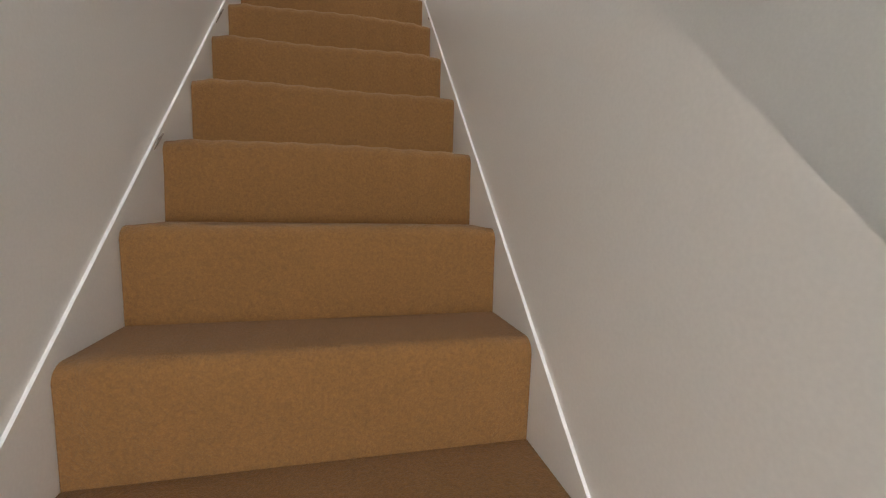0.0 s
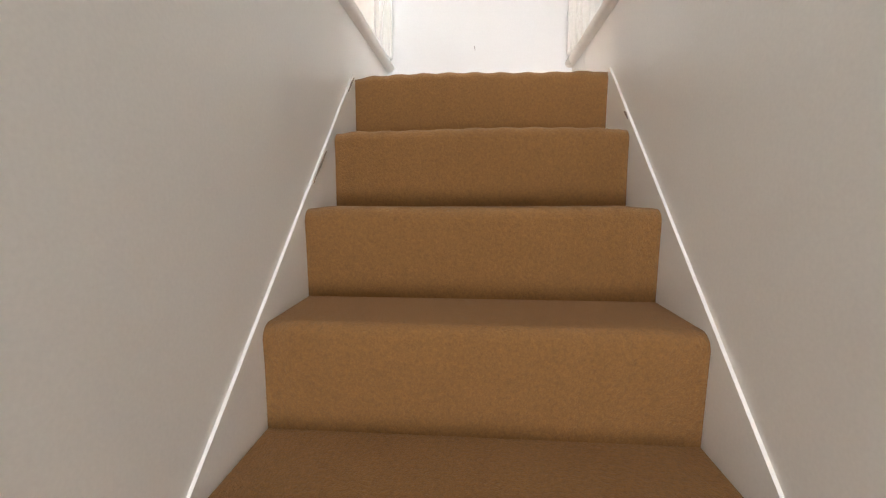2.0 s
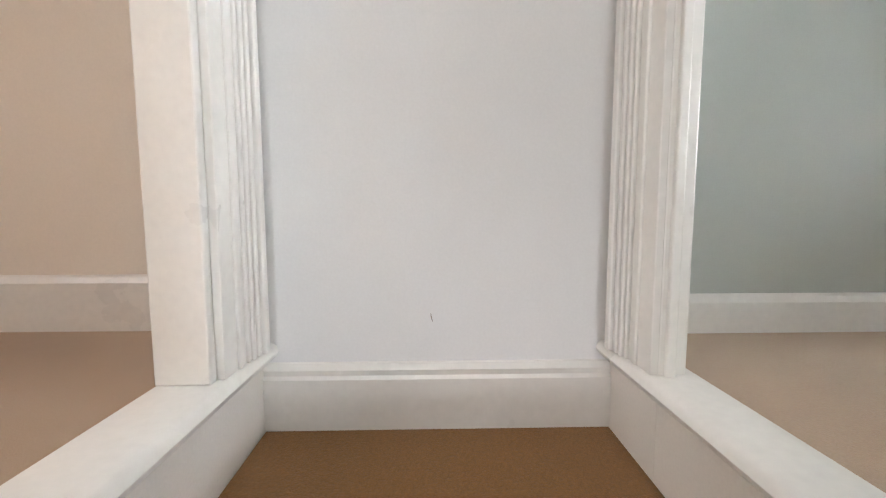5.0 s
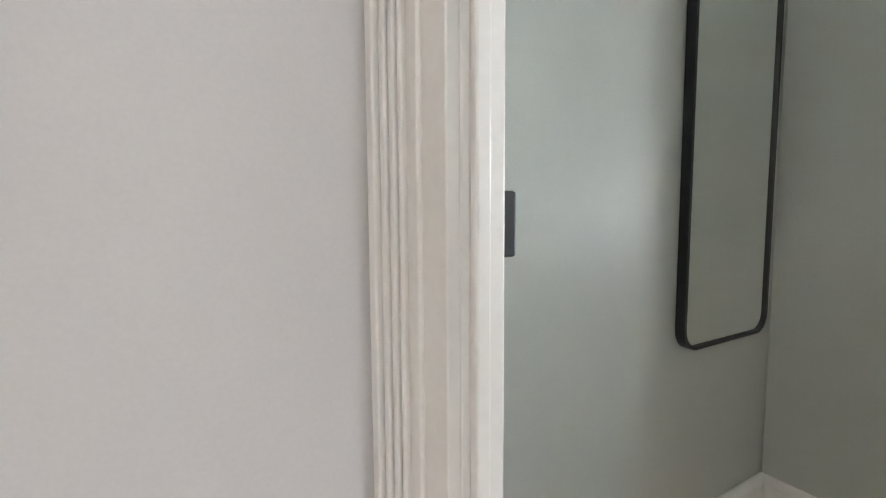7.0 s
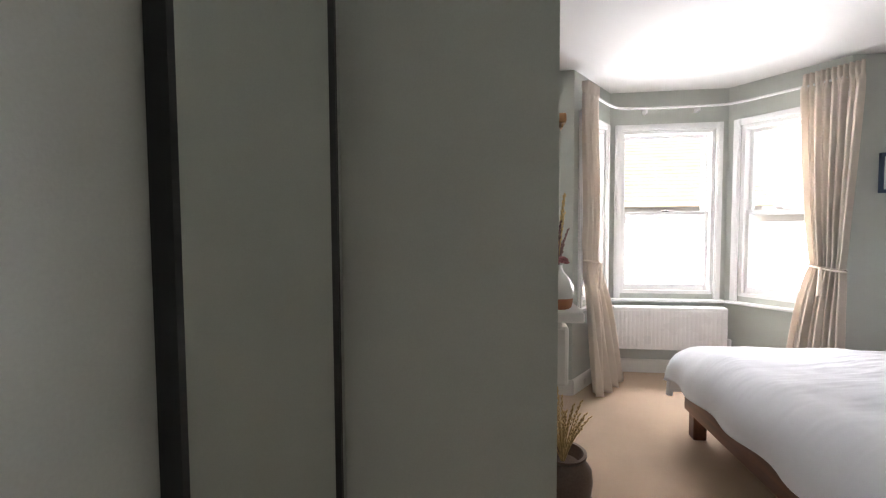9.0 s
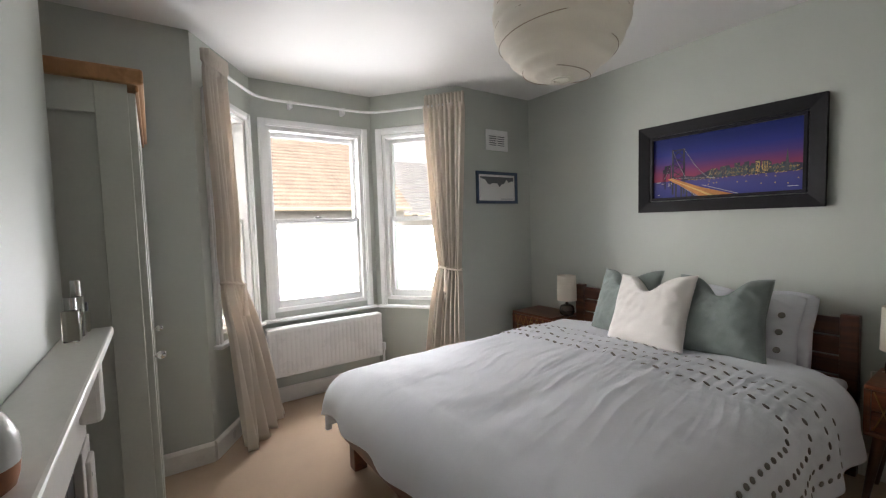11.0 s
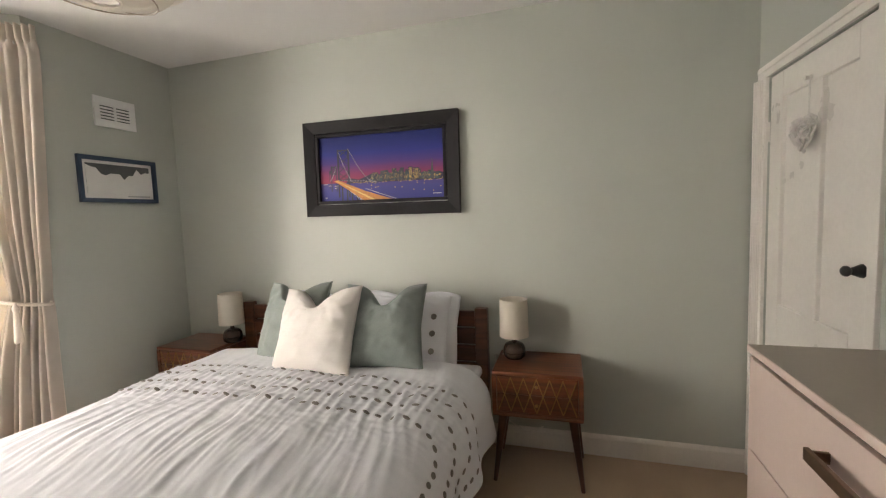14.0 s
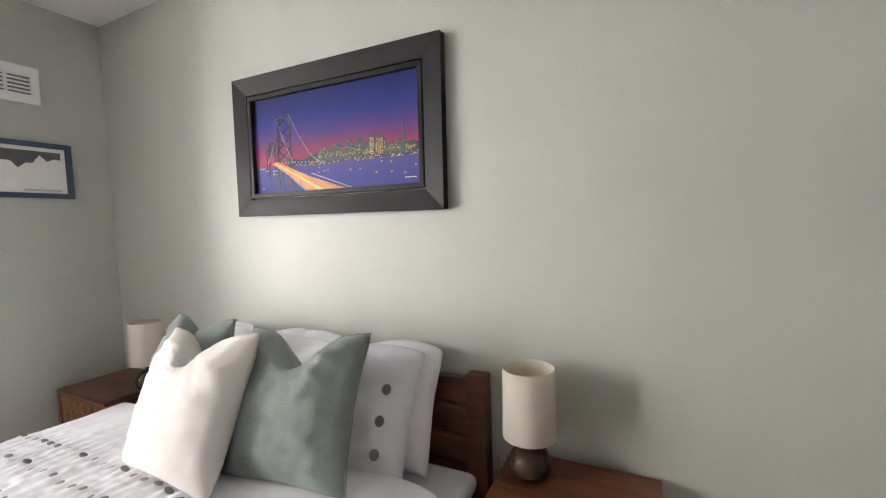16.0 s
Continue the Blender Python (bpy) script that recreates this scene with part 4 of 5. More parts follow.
def table_lamp(m):
    l = thing("table_lamp", m, "unlit table lamp with cream drum shade and dark bronze base", "table lamp", "bedside lamps")
    part("base", lathe([(0.045, 0), (0.058, 0.012), (0.062, 0.03), (0.062, 0.035), (0.058, 0.037), (0.062, 0.04), (0.06, 0.06), (0.05, 0.08), (0.03, 0.09), (0.014, 0.094), (0.012, 0.11)], 28), CERAMIC, l, smooth=True)
    part("stem", lathe([(0.009, 0.105), (0.009, 0.215)], 10), BRASS, l, smooth=True)
    sh2 = bmesh.new()
    ring = lambda r, z: [sh2.verts.new((r * math.cos(2 * math.pi * k / 40), r * math.sin(2 * math.pi * k / 40), z)) for k in range(40)]
    rs = [ring(0.080, 0.125), ring(0.076, 0.332), ring(0.0745, 0.332), ring(0.0785, 0.125)]
    for a, b in zip(rs, rs[1:] + rs[:1]):
        for k in range(40):
            sh2.faces.new((a[k], a[(k + 1) % 40], b[(k + 1) % 40], b[k]))
    part("shade", sh2, SHADE, l, "cream fabric drum shade", smooth=True)
    for k in range(3):
        a = k * 2.09
        part("shade_ring", tube([(0, 0, 0.21), (0.0765 * math.cos(a), 0.0765 * math.sin(a), 0.21)], 0.0018, 5), CHROME, l)
    return l


table_lamp(pose(1.245, 0.15, FL + 0.592))
table_lamp(pose(3.155, 0.17, FL + 0.592))
cord = tube([(1.30, 0.12, FL + 0.60), (1.365, 0.06, FL + 0.57), (1.375, 0.03, FL + 0.3), (1.3, 0.03, FL + 0.16), (1.2, 0.03, FL + 0.1), (1.1, 0.022, FL + 0.14)], 0.003, 6)
tagged(part("lamp_cable", cord, WICKER, smooth="all"), "thin white lamp cable behind the nightstand", "cable")

# ---- pictures on the walls ----


def picture_frame(root, w, h, bar, depth, mat, name="frame", inner=None):
    """A mitred frame: local x to the right, z up, y out of the wall."""
    bm = bmesh.new()
    for pts_ in ([(0, 0), (w, 0), (w - bar, bar), (bar, bar)], [(w, 0), (w, h), (w - bar, h - bar), (w - bar, bar)], [(w, h), (0, h), (bar, h - bar), (w - bar, h - bar)], [(0, h), (0, 0), (bar, bar), (bar, h - bar)]):
        lo = [bm.verts.new((x, 0, z)) for x, z in pts_]
        hi = [bm.verts.new((x, depth if k < 2 else depth * 0.7, z)) for k, (x, z) in enumerate(pts_)]
        bm.faces.new(lo)
        bm.faces.new(hi)
        for k in range(4):
            bm.faces.new((lo[k], lo[(k + 1) % 4], hi[(k + 1) % 4], hi[k]))
    return part(name, bm, mat, root)


# city skyline picture over the bed: local x runs to the picture's right, which is west
PW, PH = 1.04, 0.605
pic = thing("framed_painting", Matrix.Translation((2.60, 0.003, 1.44)), "painting of a lit bridge and city at dusk, black frame", "painting")
pic.matrix_world = Matrix(((-1, 0, 0, 2.60), (0, 1, 0, 0.003), (0, 0, 1, 1.44), (0, 0, 0, 1))) @ Matrix.Rotation(radians(0.5), 4, "Y")
picture_frame(pic, PW, PH, 0.075, 0.036, BLACKWOOD)
bmI = bmesh.new()
for x0, x1, z0, z1 in ((0.08, PW - 0.08, 0.08, 0.099), (0.08, PW - 0.08, PH - 0.099, PH - 0.08), (0.08, 0.099, 0.099, PH - 0.099), (PW - 0.099, PW - 0.08, 0.099, PH - 0.099)):
    box(bmI, x0, x1, 0.004, 0.027, z0, z1, bevel=0.002)
part("inner_frame", bmI, BLACKWOOD, pic)


def ramp_paint(name, stops, axis=2, lo=0.0, hi=1.0, streak=0.04):
    m = bpy.data.materials.new(name)
    m.use_nodes = True
    nt = m.node_tree
    tc = nt.nodes.new("ShaderNodeTexCoord")
    sp = nt.nodes.new("ShaderNodeSeparateXYZ")
    nt.links.new(tc.outputs["Object"], sp.inputs[0])
    mr = nt.nodes.new("ShaderNodeMapRange")
    mr.inputs[1].default_value, mr.inputs[2].default_value = lo, hi
    nt.links.new(sp.outputs[axis], mr.inputs[0])
    ns = nt.nodes.new("ShaderNodeTexNoise")
    ns.inputs["Scale"].default_value = 12
    mp = nt.nodes.new("ShaderNodeMapping")
    mp.inputs["Scale"].default_value = (0.5, 1, 3)
    nt.links.new(tc.outputs["Object"], mp.inputs[0])
    nt.links.new(mp.outputs[0], ns.inputs[0])
    ad = nt.nodes.new("ShaderNodeMath")
    ad.operation = "MULTIPLY_ADD"
    ad.inputs[1].default_value = streak * 2
    nt.links.new(ns.outputs[0], ad.inputs[0])
    nt.links.new(mr.outputs[0], ad.inputs[2])
    rp = nt.nodes.new("ShaderNodeValToRGB")
    els = rp.color_ramp.elements
    while len(els) < len(stops):
        els.new(0.5)
    for e, (p, c) in zip(els, stops):
        e.position, e.color = p, (*c, 1)
    nt.links.new(ad.outputs[0], rp.inputs[0])
    b = nt.nodes["Principled BSDF"]
    nt.links.new(rp.outputs[0], b.inputs["Base Color"])
    b.inputs["Roughness"].default_value = 0.6
    b.inputs["Specular IOR Level"].default_value = 0.2
    return m


DUSK = ramp_paint("painted_dusk_sky", [(0.0, (0.34, 0.055, 0.09)), (0.2, (0.24, 0.05, 0.13)), (0.42, (0.085, 0.045, 0.20)), (0.65, (0.025, 0.035, 0.21)), (0.95, (0.012, 0.02, 0.13))], lo=0.23, hi=0.50)
BAYWATER = ramp_paint("painted_water", [(0.0, (0.045, 0.05, 0.22)), (0.6, (0.075, 0.075, 0.26)), (1.0, (0.10, 0.08, 0.22))], lo=0.09, hi=0.24)
ROADGLOW = material("painted_lit_road", (0.62, 0.25, 0.06), 0.5, var=0.35, scale=25, bump=0.05)
CITYDARK = material("painted_buildings", (0.045, 0.05, 0.06), 0.5, var=0.4, scale=30, bump=0.05)
CITYGREY = material("painted_grey_buildings", (0.075, 0.085, 0.08), 0.5, var=0.4, scale=60, bump=0.05)
CITYGOLD = material("painted_lit_windows", (0.75, 0.50, 0.15), 0.5, var=0.25, scale=80, bump=0.05)
BRIDGE = material("painted_steel", (0.028, 0.026, 0.045), 0.5, var=0.2, scale=30, bump=0.05)
WATER_Z = 0.212
part("painted_sky", bx(0.092, PW - 0.092, 0.004, 0.008, WATER_Z, PH - 0.092), DUSK, pic)
part("painted_water", bx(0.092, PW - 0.092, 0.004, 0.008, 0.092, WATER_Z), BAYWATER, pic)
rc = random.Random(21)
LAND = material("painted_dark_land", (0.035, 0.03, 0.06), 0.6, var=0.4, scale=40, bump=0.02)
hill = [(0.29, WATER_Z - 0.004), (PW - 0.094, WATER_Z - 0.004)] + [(PW - 0.094 - 0.656 * k / 16, WATER_Z + 0.026 + 0.010 * math.sin(k * 1.7) + 0.008 * math.sin(k * 0.6 + 1)) for k in range(17)]
part("painted_hills", prism(hill, "y", 0.0078, 0.0086), LAND, pic)
CITYTEAL = material("painted_teal_buildings", (0.06, 0.10, 0.10), 0.5, var=0.4, scale=70, bump=0.05)
lights = bmesh.new()
for n, mats, y in ((46, (CITYDARK, CITYGREY), 0.0090), (30, (CITYGREY, CITYTEAL, CITYDARK), 0.0096)):
    for k in range(n):
        x = 0.45 + (PW - 0.575) * (k + rc.random() * 0.7) / n
        w_ = rc.uniform(0.010, 0.026)
        bump_ = math.exp(-((x - 0.64) / 0.17) ** 2)
        zt_ = WATER_Z + 0.022 + (0.055 if y < 0.0095 else 0.035) * rc.uniform(0.25, 1) * (0.45 + 0.55 * bump_)
        x1 = min(x + w_, PW - 0.094)
        part("painted_building", bx(x, x1, 0.0078, y, WATER_Z, zt_), mats[k % len(mats)], pic)
        for _ in range(3):
            u, v = rc.uniform(x, x1 - 0.003), rc.uniform(WATER_Z + 0.01, zt_ - 0.004)
            box(lights, u, u + 0.003, y - 0.0002, y + 0.0006, v, v + rc.uniform(0.002, 0.005))
for x, x1, zt_ in ((0.715, 0.742, 0.29), (0.746, 0.785, 0.283)):
    part("painted_building", bx(x, x1, 0.0078, 0.0100, WATER_Z, zt_), CITYDARK, pic)
    for i in range(4):
        for j in range(9):
            if (i * 5 + j * 3) % 7:
                u, v = x + 0.003 + i * (x1 - x - 0.006) / 4, WATER_Z + 0.008 + j * (zt_ - WATER_Z - 0.012) / 9
                box(lights, u, u + 0.004, 0.0098, 0.0106, v, v + 0.0045)
for k in range(70):
    x = rc.uniform(0.33, PW - 0.105)
    z = WATER_Z + rc.uniform(-0.012, 0.004)
    box(lights, x, x + rc.uniform(0.003, 0.008), 0.0094, 0.0101, z, z + 0.003)
for k in range(14):
    x, z = rc.uniform(0.42, PW - 0.12), rc.uniform(0.125, 0.195)
    box(lights, x, x + 0.006, 0.0081, 0.0088, z, z + 0.005)
tagged(part("painted_glitter", lights, CITYGOLD, pic), kind="stuff")
part("painted_spire", prism([(0.856, WATER_Z), (0.880, WATER_Z), (0.868, 0.335)], "y", 0.0079, 0.0106), CITYGREY, pic)
part("painted_road", prism([(0.198, 0.226), (0.225, 0.232), (0.420, 0.155), (0.62, 0.094), (0.41, 0.093), (0.30, 0.165)], "y", 0.0079, 0.0098), ROADGLOW, pic)
part("painted_road_lane", prism([(0.212, 0.227), (0.216, 0.228), (0.50, 0.094), (0.47, 0.094)], "y", 0.0096, 0.0101), CITYGOLD, pic)
bm = bmesh.new()
for tx, tz0, tz1, tw in ((0.232, 0.12, 0.425, 0.074), (0.180, 0.16, 0.322, 0.036), (0.166, 0.18, 0.28, 0.014)):
    for x in (tx, tx + tw):
        box(bm, x - tw * 0.07, x + tw * 0.09, 0.0079, 0.0096, tz0, tz1)
    for k in range(4):
        za, zb = tz0 + 0.11 + (tz1 - tz0 - 0.11) * k / 4, tz0 + 0.11 + (tz1 - tz0 - 0.11) * (k + 1) / 4
        tube([(tx, 0.0092, za), (tx + tw, 0.0092, zb)], 0.0024, 4, bm)
        tube([(tx + tw, 0.0092, za), (tx, 0.0092, zb)], 0.0024, 4, bm)
    for z in (tz0 + 0.11, tz1 - 0.006):
        box(bm, tx, tx + tw, 0.0079, 0.0097, z - 0.004, z + 0.004)
for k in range(5):
    x = 0.25 + 0.035 * k
    box(bm, x, x + 0.010, 0.0079, 0.0090, 0.094, 0.19 - 0.022 * k)
for k in range(26):
    u = k / 25
    x = 0.306 + u * 0.19
    z = 0.42 - 0.215 * math.sin(u * math.pi / 2)
    box(bm, x, x + 0.0078, 0.0079, 0.0095, z - 0.004, z)
part("painted_bridge", bm, BRIDGE, pic)
CABLE = material("painted_cable_lights", (0.52, 0.47, 0.46), 0.5, var=0.15, scale=80, bump=0.02)
bm = bmesh.new()
for k in range(34):
    u = k / 33
    x, z = 0.304 + 0.19 * u, 0.422 - 0.215 * math.sin(u * math.pi / 2)
    box(bm, x, x + 0.004, 0.0079, 0.0103, z, z + 0.004)
    x, z = 0.236 + 0.085 * u, 0.41 - 0.19 * u ** 0.8
    box(bm, x, x + 0.0032, 0.0079, 0.0103, z, z + 0.0035)
    x, z = 0.214 - 0.04 * u, 0.32 - 0.09 * u ** 0.7
    box(bm, x, x + 0.0028, 0.0079, 0.0103, z, z + 0.0028)
    x, z = 0.42 + 0.2 * u, 0.168 - 0.068 * u
    box(bm, x, x + 0.0058, 0.0079, 0.0103, z, z + 0.0035)
    if k % 3 == 0:
        x, z = 0.30 + 0.105 * u, 0.160 - 0.066 * u
        box(bm, x, x + 0.005, 0.0079, 0.0103, z - 0.014 * u, z + 0.002)
        x = 0.235 + 0.21 * u
        box(bm, x, x + 0.005, 0.0079, 0.0103, 0.226 - 0.012 * u, 0.231 - 0.012 * u)
tagged(part("painted_cable_lights", bm, CABLE, pic), kind="stuff")
for x, z, w_ in ((0.12, 0.205, 0.03), (0.155, 0.195, 0.02), (0.13, 0.118, 0.012), (0.20, 0.192, 0.03), (0.20, 0.178, 0.022)):
    part("painted_shore_light", bx(x, x + w_, 0.0079, 0.0086, z, z + 0.005), CABLE, pic)
part("signature", bx(0.87, 0.92, 0.0079, 0.0085, 0.122, 0.125), PAPER, pic, "pale painted signature stroke")

# small print in a blue frame on the window pier
pr = thing("framed_print", frame_of((XE - 0.003, 0.185), (XE - 0.003, 1.0)), "small pale grey mountain print in a blue frame", "framed print")
SW, SH = 0.485, 0.282
pr.location.z = 1.575
picture_frame(pr, SW, SH, 0.026, 0.02, BLUEFRAME)
part("mount", bx(0.02, SW - 0.02, 0.003, 0.006, 0.02, SH - 0.02), PAPER, pr)
part("print_field", bx(0.045, SW - 0.045, 0.006, 0.0075, 0.055, SH - 0.045), GREYINK, pr)
ridge = [(0.045, 0.055), (SW - 0.045, 0.055)]
for k in range(15):
    x = SW - 0.045 - (SW - 0.09) * k / 14
    ridge.append((x, 0.168 + 0.016 * math.sin(k * 1.3) + 0.012 * math.sin(k * 2.9 + 1) + 0.05 * (abs(k - 7) / 7) ** 1.5))
part("print_mountain", prism(ridge, "y", 0.0072, 0.0085), PAPER, pr)
part("print_caption", bx(0.05, 0.2, 0.0061, 0.007, 0.036, 0.046), PALEINK, pr)

# air vent
ve = thing("air_vent", frame_of((XE - 0.001, 0.288), (XE - 0.001, 1.0)), "white plastic wall vent with rows of slots", "air vent")
ve.location.z = 2.045
VW, VH = 0.255, 0.182
bmv = bmesh.new()
for x0, x1, z0, z1 in ((0, VW, 0, 0.045), (0, VW, VH - 0.04, VH), (0, 0.035, 0.045, VH - 0.04), (VW - 0.035, VW, 0.045, VH - 0.04), (VW / 2 - 0.006, VW / 2 + 0.006, 0.045, VH - 0.04)):
    box(bmv, x0, x1, 0, 0.012, z0, z1, bevel=0.002)
part("frame", bmv, UPVC, ve)
part("backing", bx(0.03, VW - 0.03, 0, 0.002, 0.04, VH - 0.035), GREYINK, ve)
for k in range(5):
    z = 0.045 + k * (VH - 0.085) / 5
    part("slat", bx(0.035, VW - 0.035, 0.002, 0.011, z + 0.008, z + 0.0185, bevel=0.001), UPVC, ve)

# ---- lantern ----
LC, LR = Vector((1.90, 1.75, 2.13)), 0.24
lan = thing("paper_lantern", pose(*LC), "round white rice paper lantern shade hung from the ceiling", "ceiling lamp")


def lantern_pt(u, v):
    th = 0.14 + (math.pi - 0.28) * v
    rib = abs(math.sin(v * math.pi * 11))
    r = LR * (0.975 + 0.03 * rib + 0.012 * noise.noise((math.cos(u * 6.283) * 4, math.sin(u * 6.283) * 4, v * 9)))
    return (r * math.sin(th) * math.cos(u * 2 * math.pi), r * math.sin(th) * math.sin(u * 2 * math.pi), -r * 0.97 * math.cos(th))


lb = grid(72, 88, lantern_pt)
bmesh.ops.remove_doubles(lb, verts=lb.verts, dist=0.0005)
part("paper_shade", lb, RICEPAPER, lan, smooth="all")
for k in range(1, 11):
    th = 0.14 + (math.pi - 0.28) * (k / 11) + 0.05 * math.sin(k * 2.3)
    tilt = 0.02 * math.sin(k * 1.9)
    part("wire_ring", tube([(LR * 0.984 * math.sin(th) * math.cos(a), LR * 0.984 * math.sin(th) * math.sin(a), -LR * 0.97 * 0.984 * math.cos(th) + tilt * math.sin(a + k)) for a in [2 * math.pi * j / 48 for j in range(48)]], 0.0016, 5, closed=True), WIRE, lan)
part("bottom_ring", tube([(0.033 * math.cos(a), 0.033 * math.sin(a), -LR * 0.955) for a in [2 * math.pi * j / 24 for j in range(24)]], 0.003, 6, closed=True), RICEPAPER, lan, smooth="all")
part("flex", tube([(0, 0, 0.05), (0, 0, H - LC.z)], 0.004, 8), UPVC, lan)
part("ceiling_rose", lathe([(0.05, 0), (0.05, -0.012), (0.03, -0.03), (0.012, -0.035)], 24, at=(0, 0, H - LC.z)), UPVC, lan, smooth=True)
bulb = lathe([(0.013, 0.05), (0.013, 0.01), (0.03, -0.03), (0.024, -0.055), (0.008, -0.066)], 16)
part("bulb", bulb, VASEWHITE, lan, smooth=True)

# ---- chest of drawers ----
DX1, DYA, DYB, DZ = 0.507, 1.20, 2.20, 1.057
ch = thing("chest_of_drawers", pose(XW + 0.02, DYA, FL), "pale pinkish chest of drawers with brown top and bronze handles", "chest of drawers")
cw, cl, chh = DX1 - XW - 0.02, DYB - DYA, DZ - FL
part("top", bx(0, cw + 0.004, -0.002, cl + 0.002, chh - 0.018, chh, bevel=0.002), DRESSTOP, ch, "brown lacquered top")
part("top_edge", bx(cw - 0.004, cw + 0.006, -0.003, cl + 0.003, chh - 0.019, chh - 0.0005, bevel=0.002), DRESSER, ch)
# Strip below the top, its shade given as dark colour.
part("shadow_gap", bx(0, cw - 0.008, 0.004, cl - 0.004, chh - 0.032, chh - 0.018), DRESSSHADE, ch)
for y in (0, cl - 0.018):
    part("side_panel", bx(0, cw - 0.001, y, y + 0.018, 0.03, chh - 0.03, bevel=0.001), DRESSER, ch)
part("back_panel", bx(0, 0.008, 0.018, cl - 0.018, 0.03, chh - 0.032), DRESSER, ch)
# Plinth takes the same shade colour as the gap.
part("plinth", bx(0.02, cw - 0.03, 0.01, cl - 0.01, 0, 0.03), DRESSSHADE, ch)
nd = 4
hz = (chh - 0.032 - 0.034) / nd
for k in range(nd):
    c0 = 0.034 + k * hz
    d = part("drawer", bx(cw - 0.02, cw, 0.002, cl - 0.002, c0 + 0.002, c0 + hz - 0.002, bevel=0.0015), DRESSER, ch)
    hb = bx(cw + 0.026, cw + 0.036, cl / 2 - 0.165, cl / 2 + 0.165, c0 + hz - 0.085, c0 + hz - 0.06, bevel=0.002)
    for y in (cl / 2 - 0.158, cl / 2 + 0.150):
        box(hb, cw - 0.001, cw + 0.028, y, y + 0.008, c0 + hz - 0.083, c0 + hz - 0.062, bevel=0.001)
    part("handle", hb, BRONZE, d, "bronze bar handle")
jb = thing("jewellery_box", pose(0.075, 1.215, DZ + 0.001, 0, 0, 0), "pale pink jewellery box with a small drawer handle on the chest", "jewellery box")
part("body", bx(0, 0.145, 0, 0.34, 0, 0.045, bevel=0.004), PINKBOX, jb)
part("lid", bx(-0.002, 0.147, -0.002, 0.342, 0.046, 0.052, bevel=0.002), PINKBOX, jb)
part("handle", bx(0.145, 0.156, 0.06, 0.11, 0.012, 0.03, bevel=0.003), BRONZE, jb)
tagged(part("dark_box", bx(0.08, 0.20, 1.245, 1.56, DZ + 0.0545, DZ + 0.115, bevel=0.004), DARKBOX), "flat black box lying on the jewellery box", "box")

# ---- fireplace, mantel and what stands on it ----
MX0, MX1, MY0, MZ = 1.474, 2.53, 3.105, 1.115
fp = thing("fireplace", pose(0, 0, FL), "white painted mantelpiece with pilasters round a black cast iron fireplace", "fireplace", "", "structure")
part("mantel_shelf", bx(MX0, MX1, MY0, YB + 0.001, MZ - FL - 0.028, MZ - FL, bevel=0.006), GLOSS, fp)
part("shelf_mould", bx(MX0 + 0.04, MX1 - 0.04, MY0 + 0.05, YB, MZ - FL - 0.055, MZ - FL - 0.028, bevel=0.008), GLOSS, fp)
part("frieze", bx(MX0 + 0.06, MX1 - 0.06, YB - 0.035, YB, 0.80, MZ - FL - 0.055, bevel=0.003), GLOSS, fp)
for x0 in (MX0 + 0.06, MX1 - 0.20):
    pb = bx(x0, x0 + 0.14, YB - 0.04, YB, 0.0, 0.80, bevel=0.003)
    box(pb, x0 + 0.03, x0 + 0.11, YB - 0.052, YB - 0.038, 0.12, 0.76, bevel=0.006)
    part("pilaster", pb, GLOSS, fp)
for x0 in (MX0 + 0.09, MX1 - 0.17):
    part("corbel", bx(x0, x0 + 0.08, YB - 0.085, YB - 0.03, 0.86, MZ - FL - 0.055, bevel=0.012), GLOSS, fp)
ins = bmesh.new()
for x0, x1, z0, z1 in ((MX0 + 0.2, MX0 + 0.3, 0.02, 0.8), (MX1 - 0.3, MX1 - 0.2, 0.02, 0.8), (MX0 + 0.3, MX1 - 0.3, 0.62, 0.8)):
    box(ins, x0, x1, YB - 0.02, YB, z0, z1, bevel=0.003)
part("iron_insert", ins, IRON, fp)
part("grate_back", bx(MX0 + 0.3, MX1 - 0.3, YB - 0.006, YB, 0.02, 0.62), IRON, fp)
for k in range(7):
    x = MX0 + 0.33 + k * (MX1 - MX0 - 0.66) / 6
    part("grate_bar", tube([(x, YB - 0.03, 0.1), (x, YB - 0.045, 0.2), (x, YB - 0.03, 0.3)], 0.006, 6), IRON, fp)
structure("hearth", bx(MX0 - 0.03, MX1 + 0.03, 2.885, YB - 0.002, FL - 0.01, FL + 0.025, bevel=0.003), SLATE, "dark blue slate hearth on the floor", "hearth")


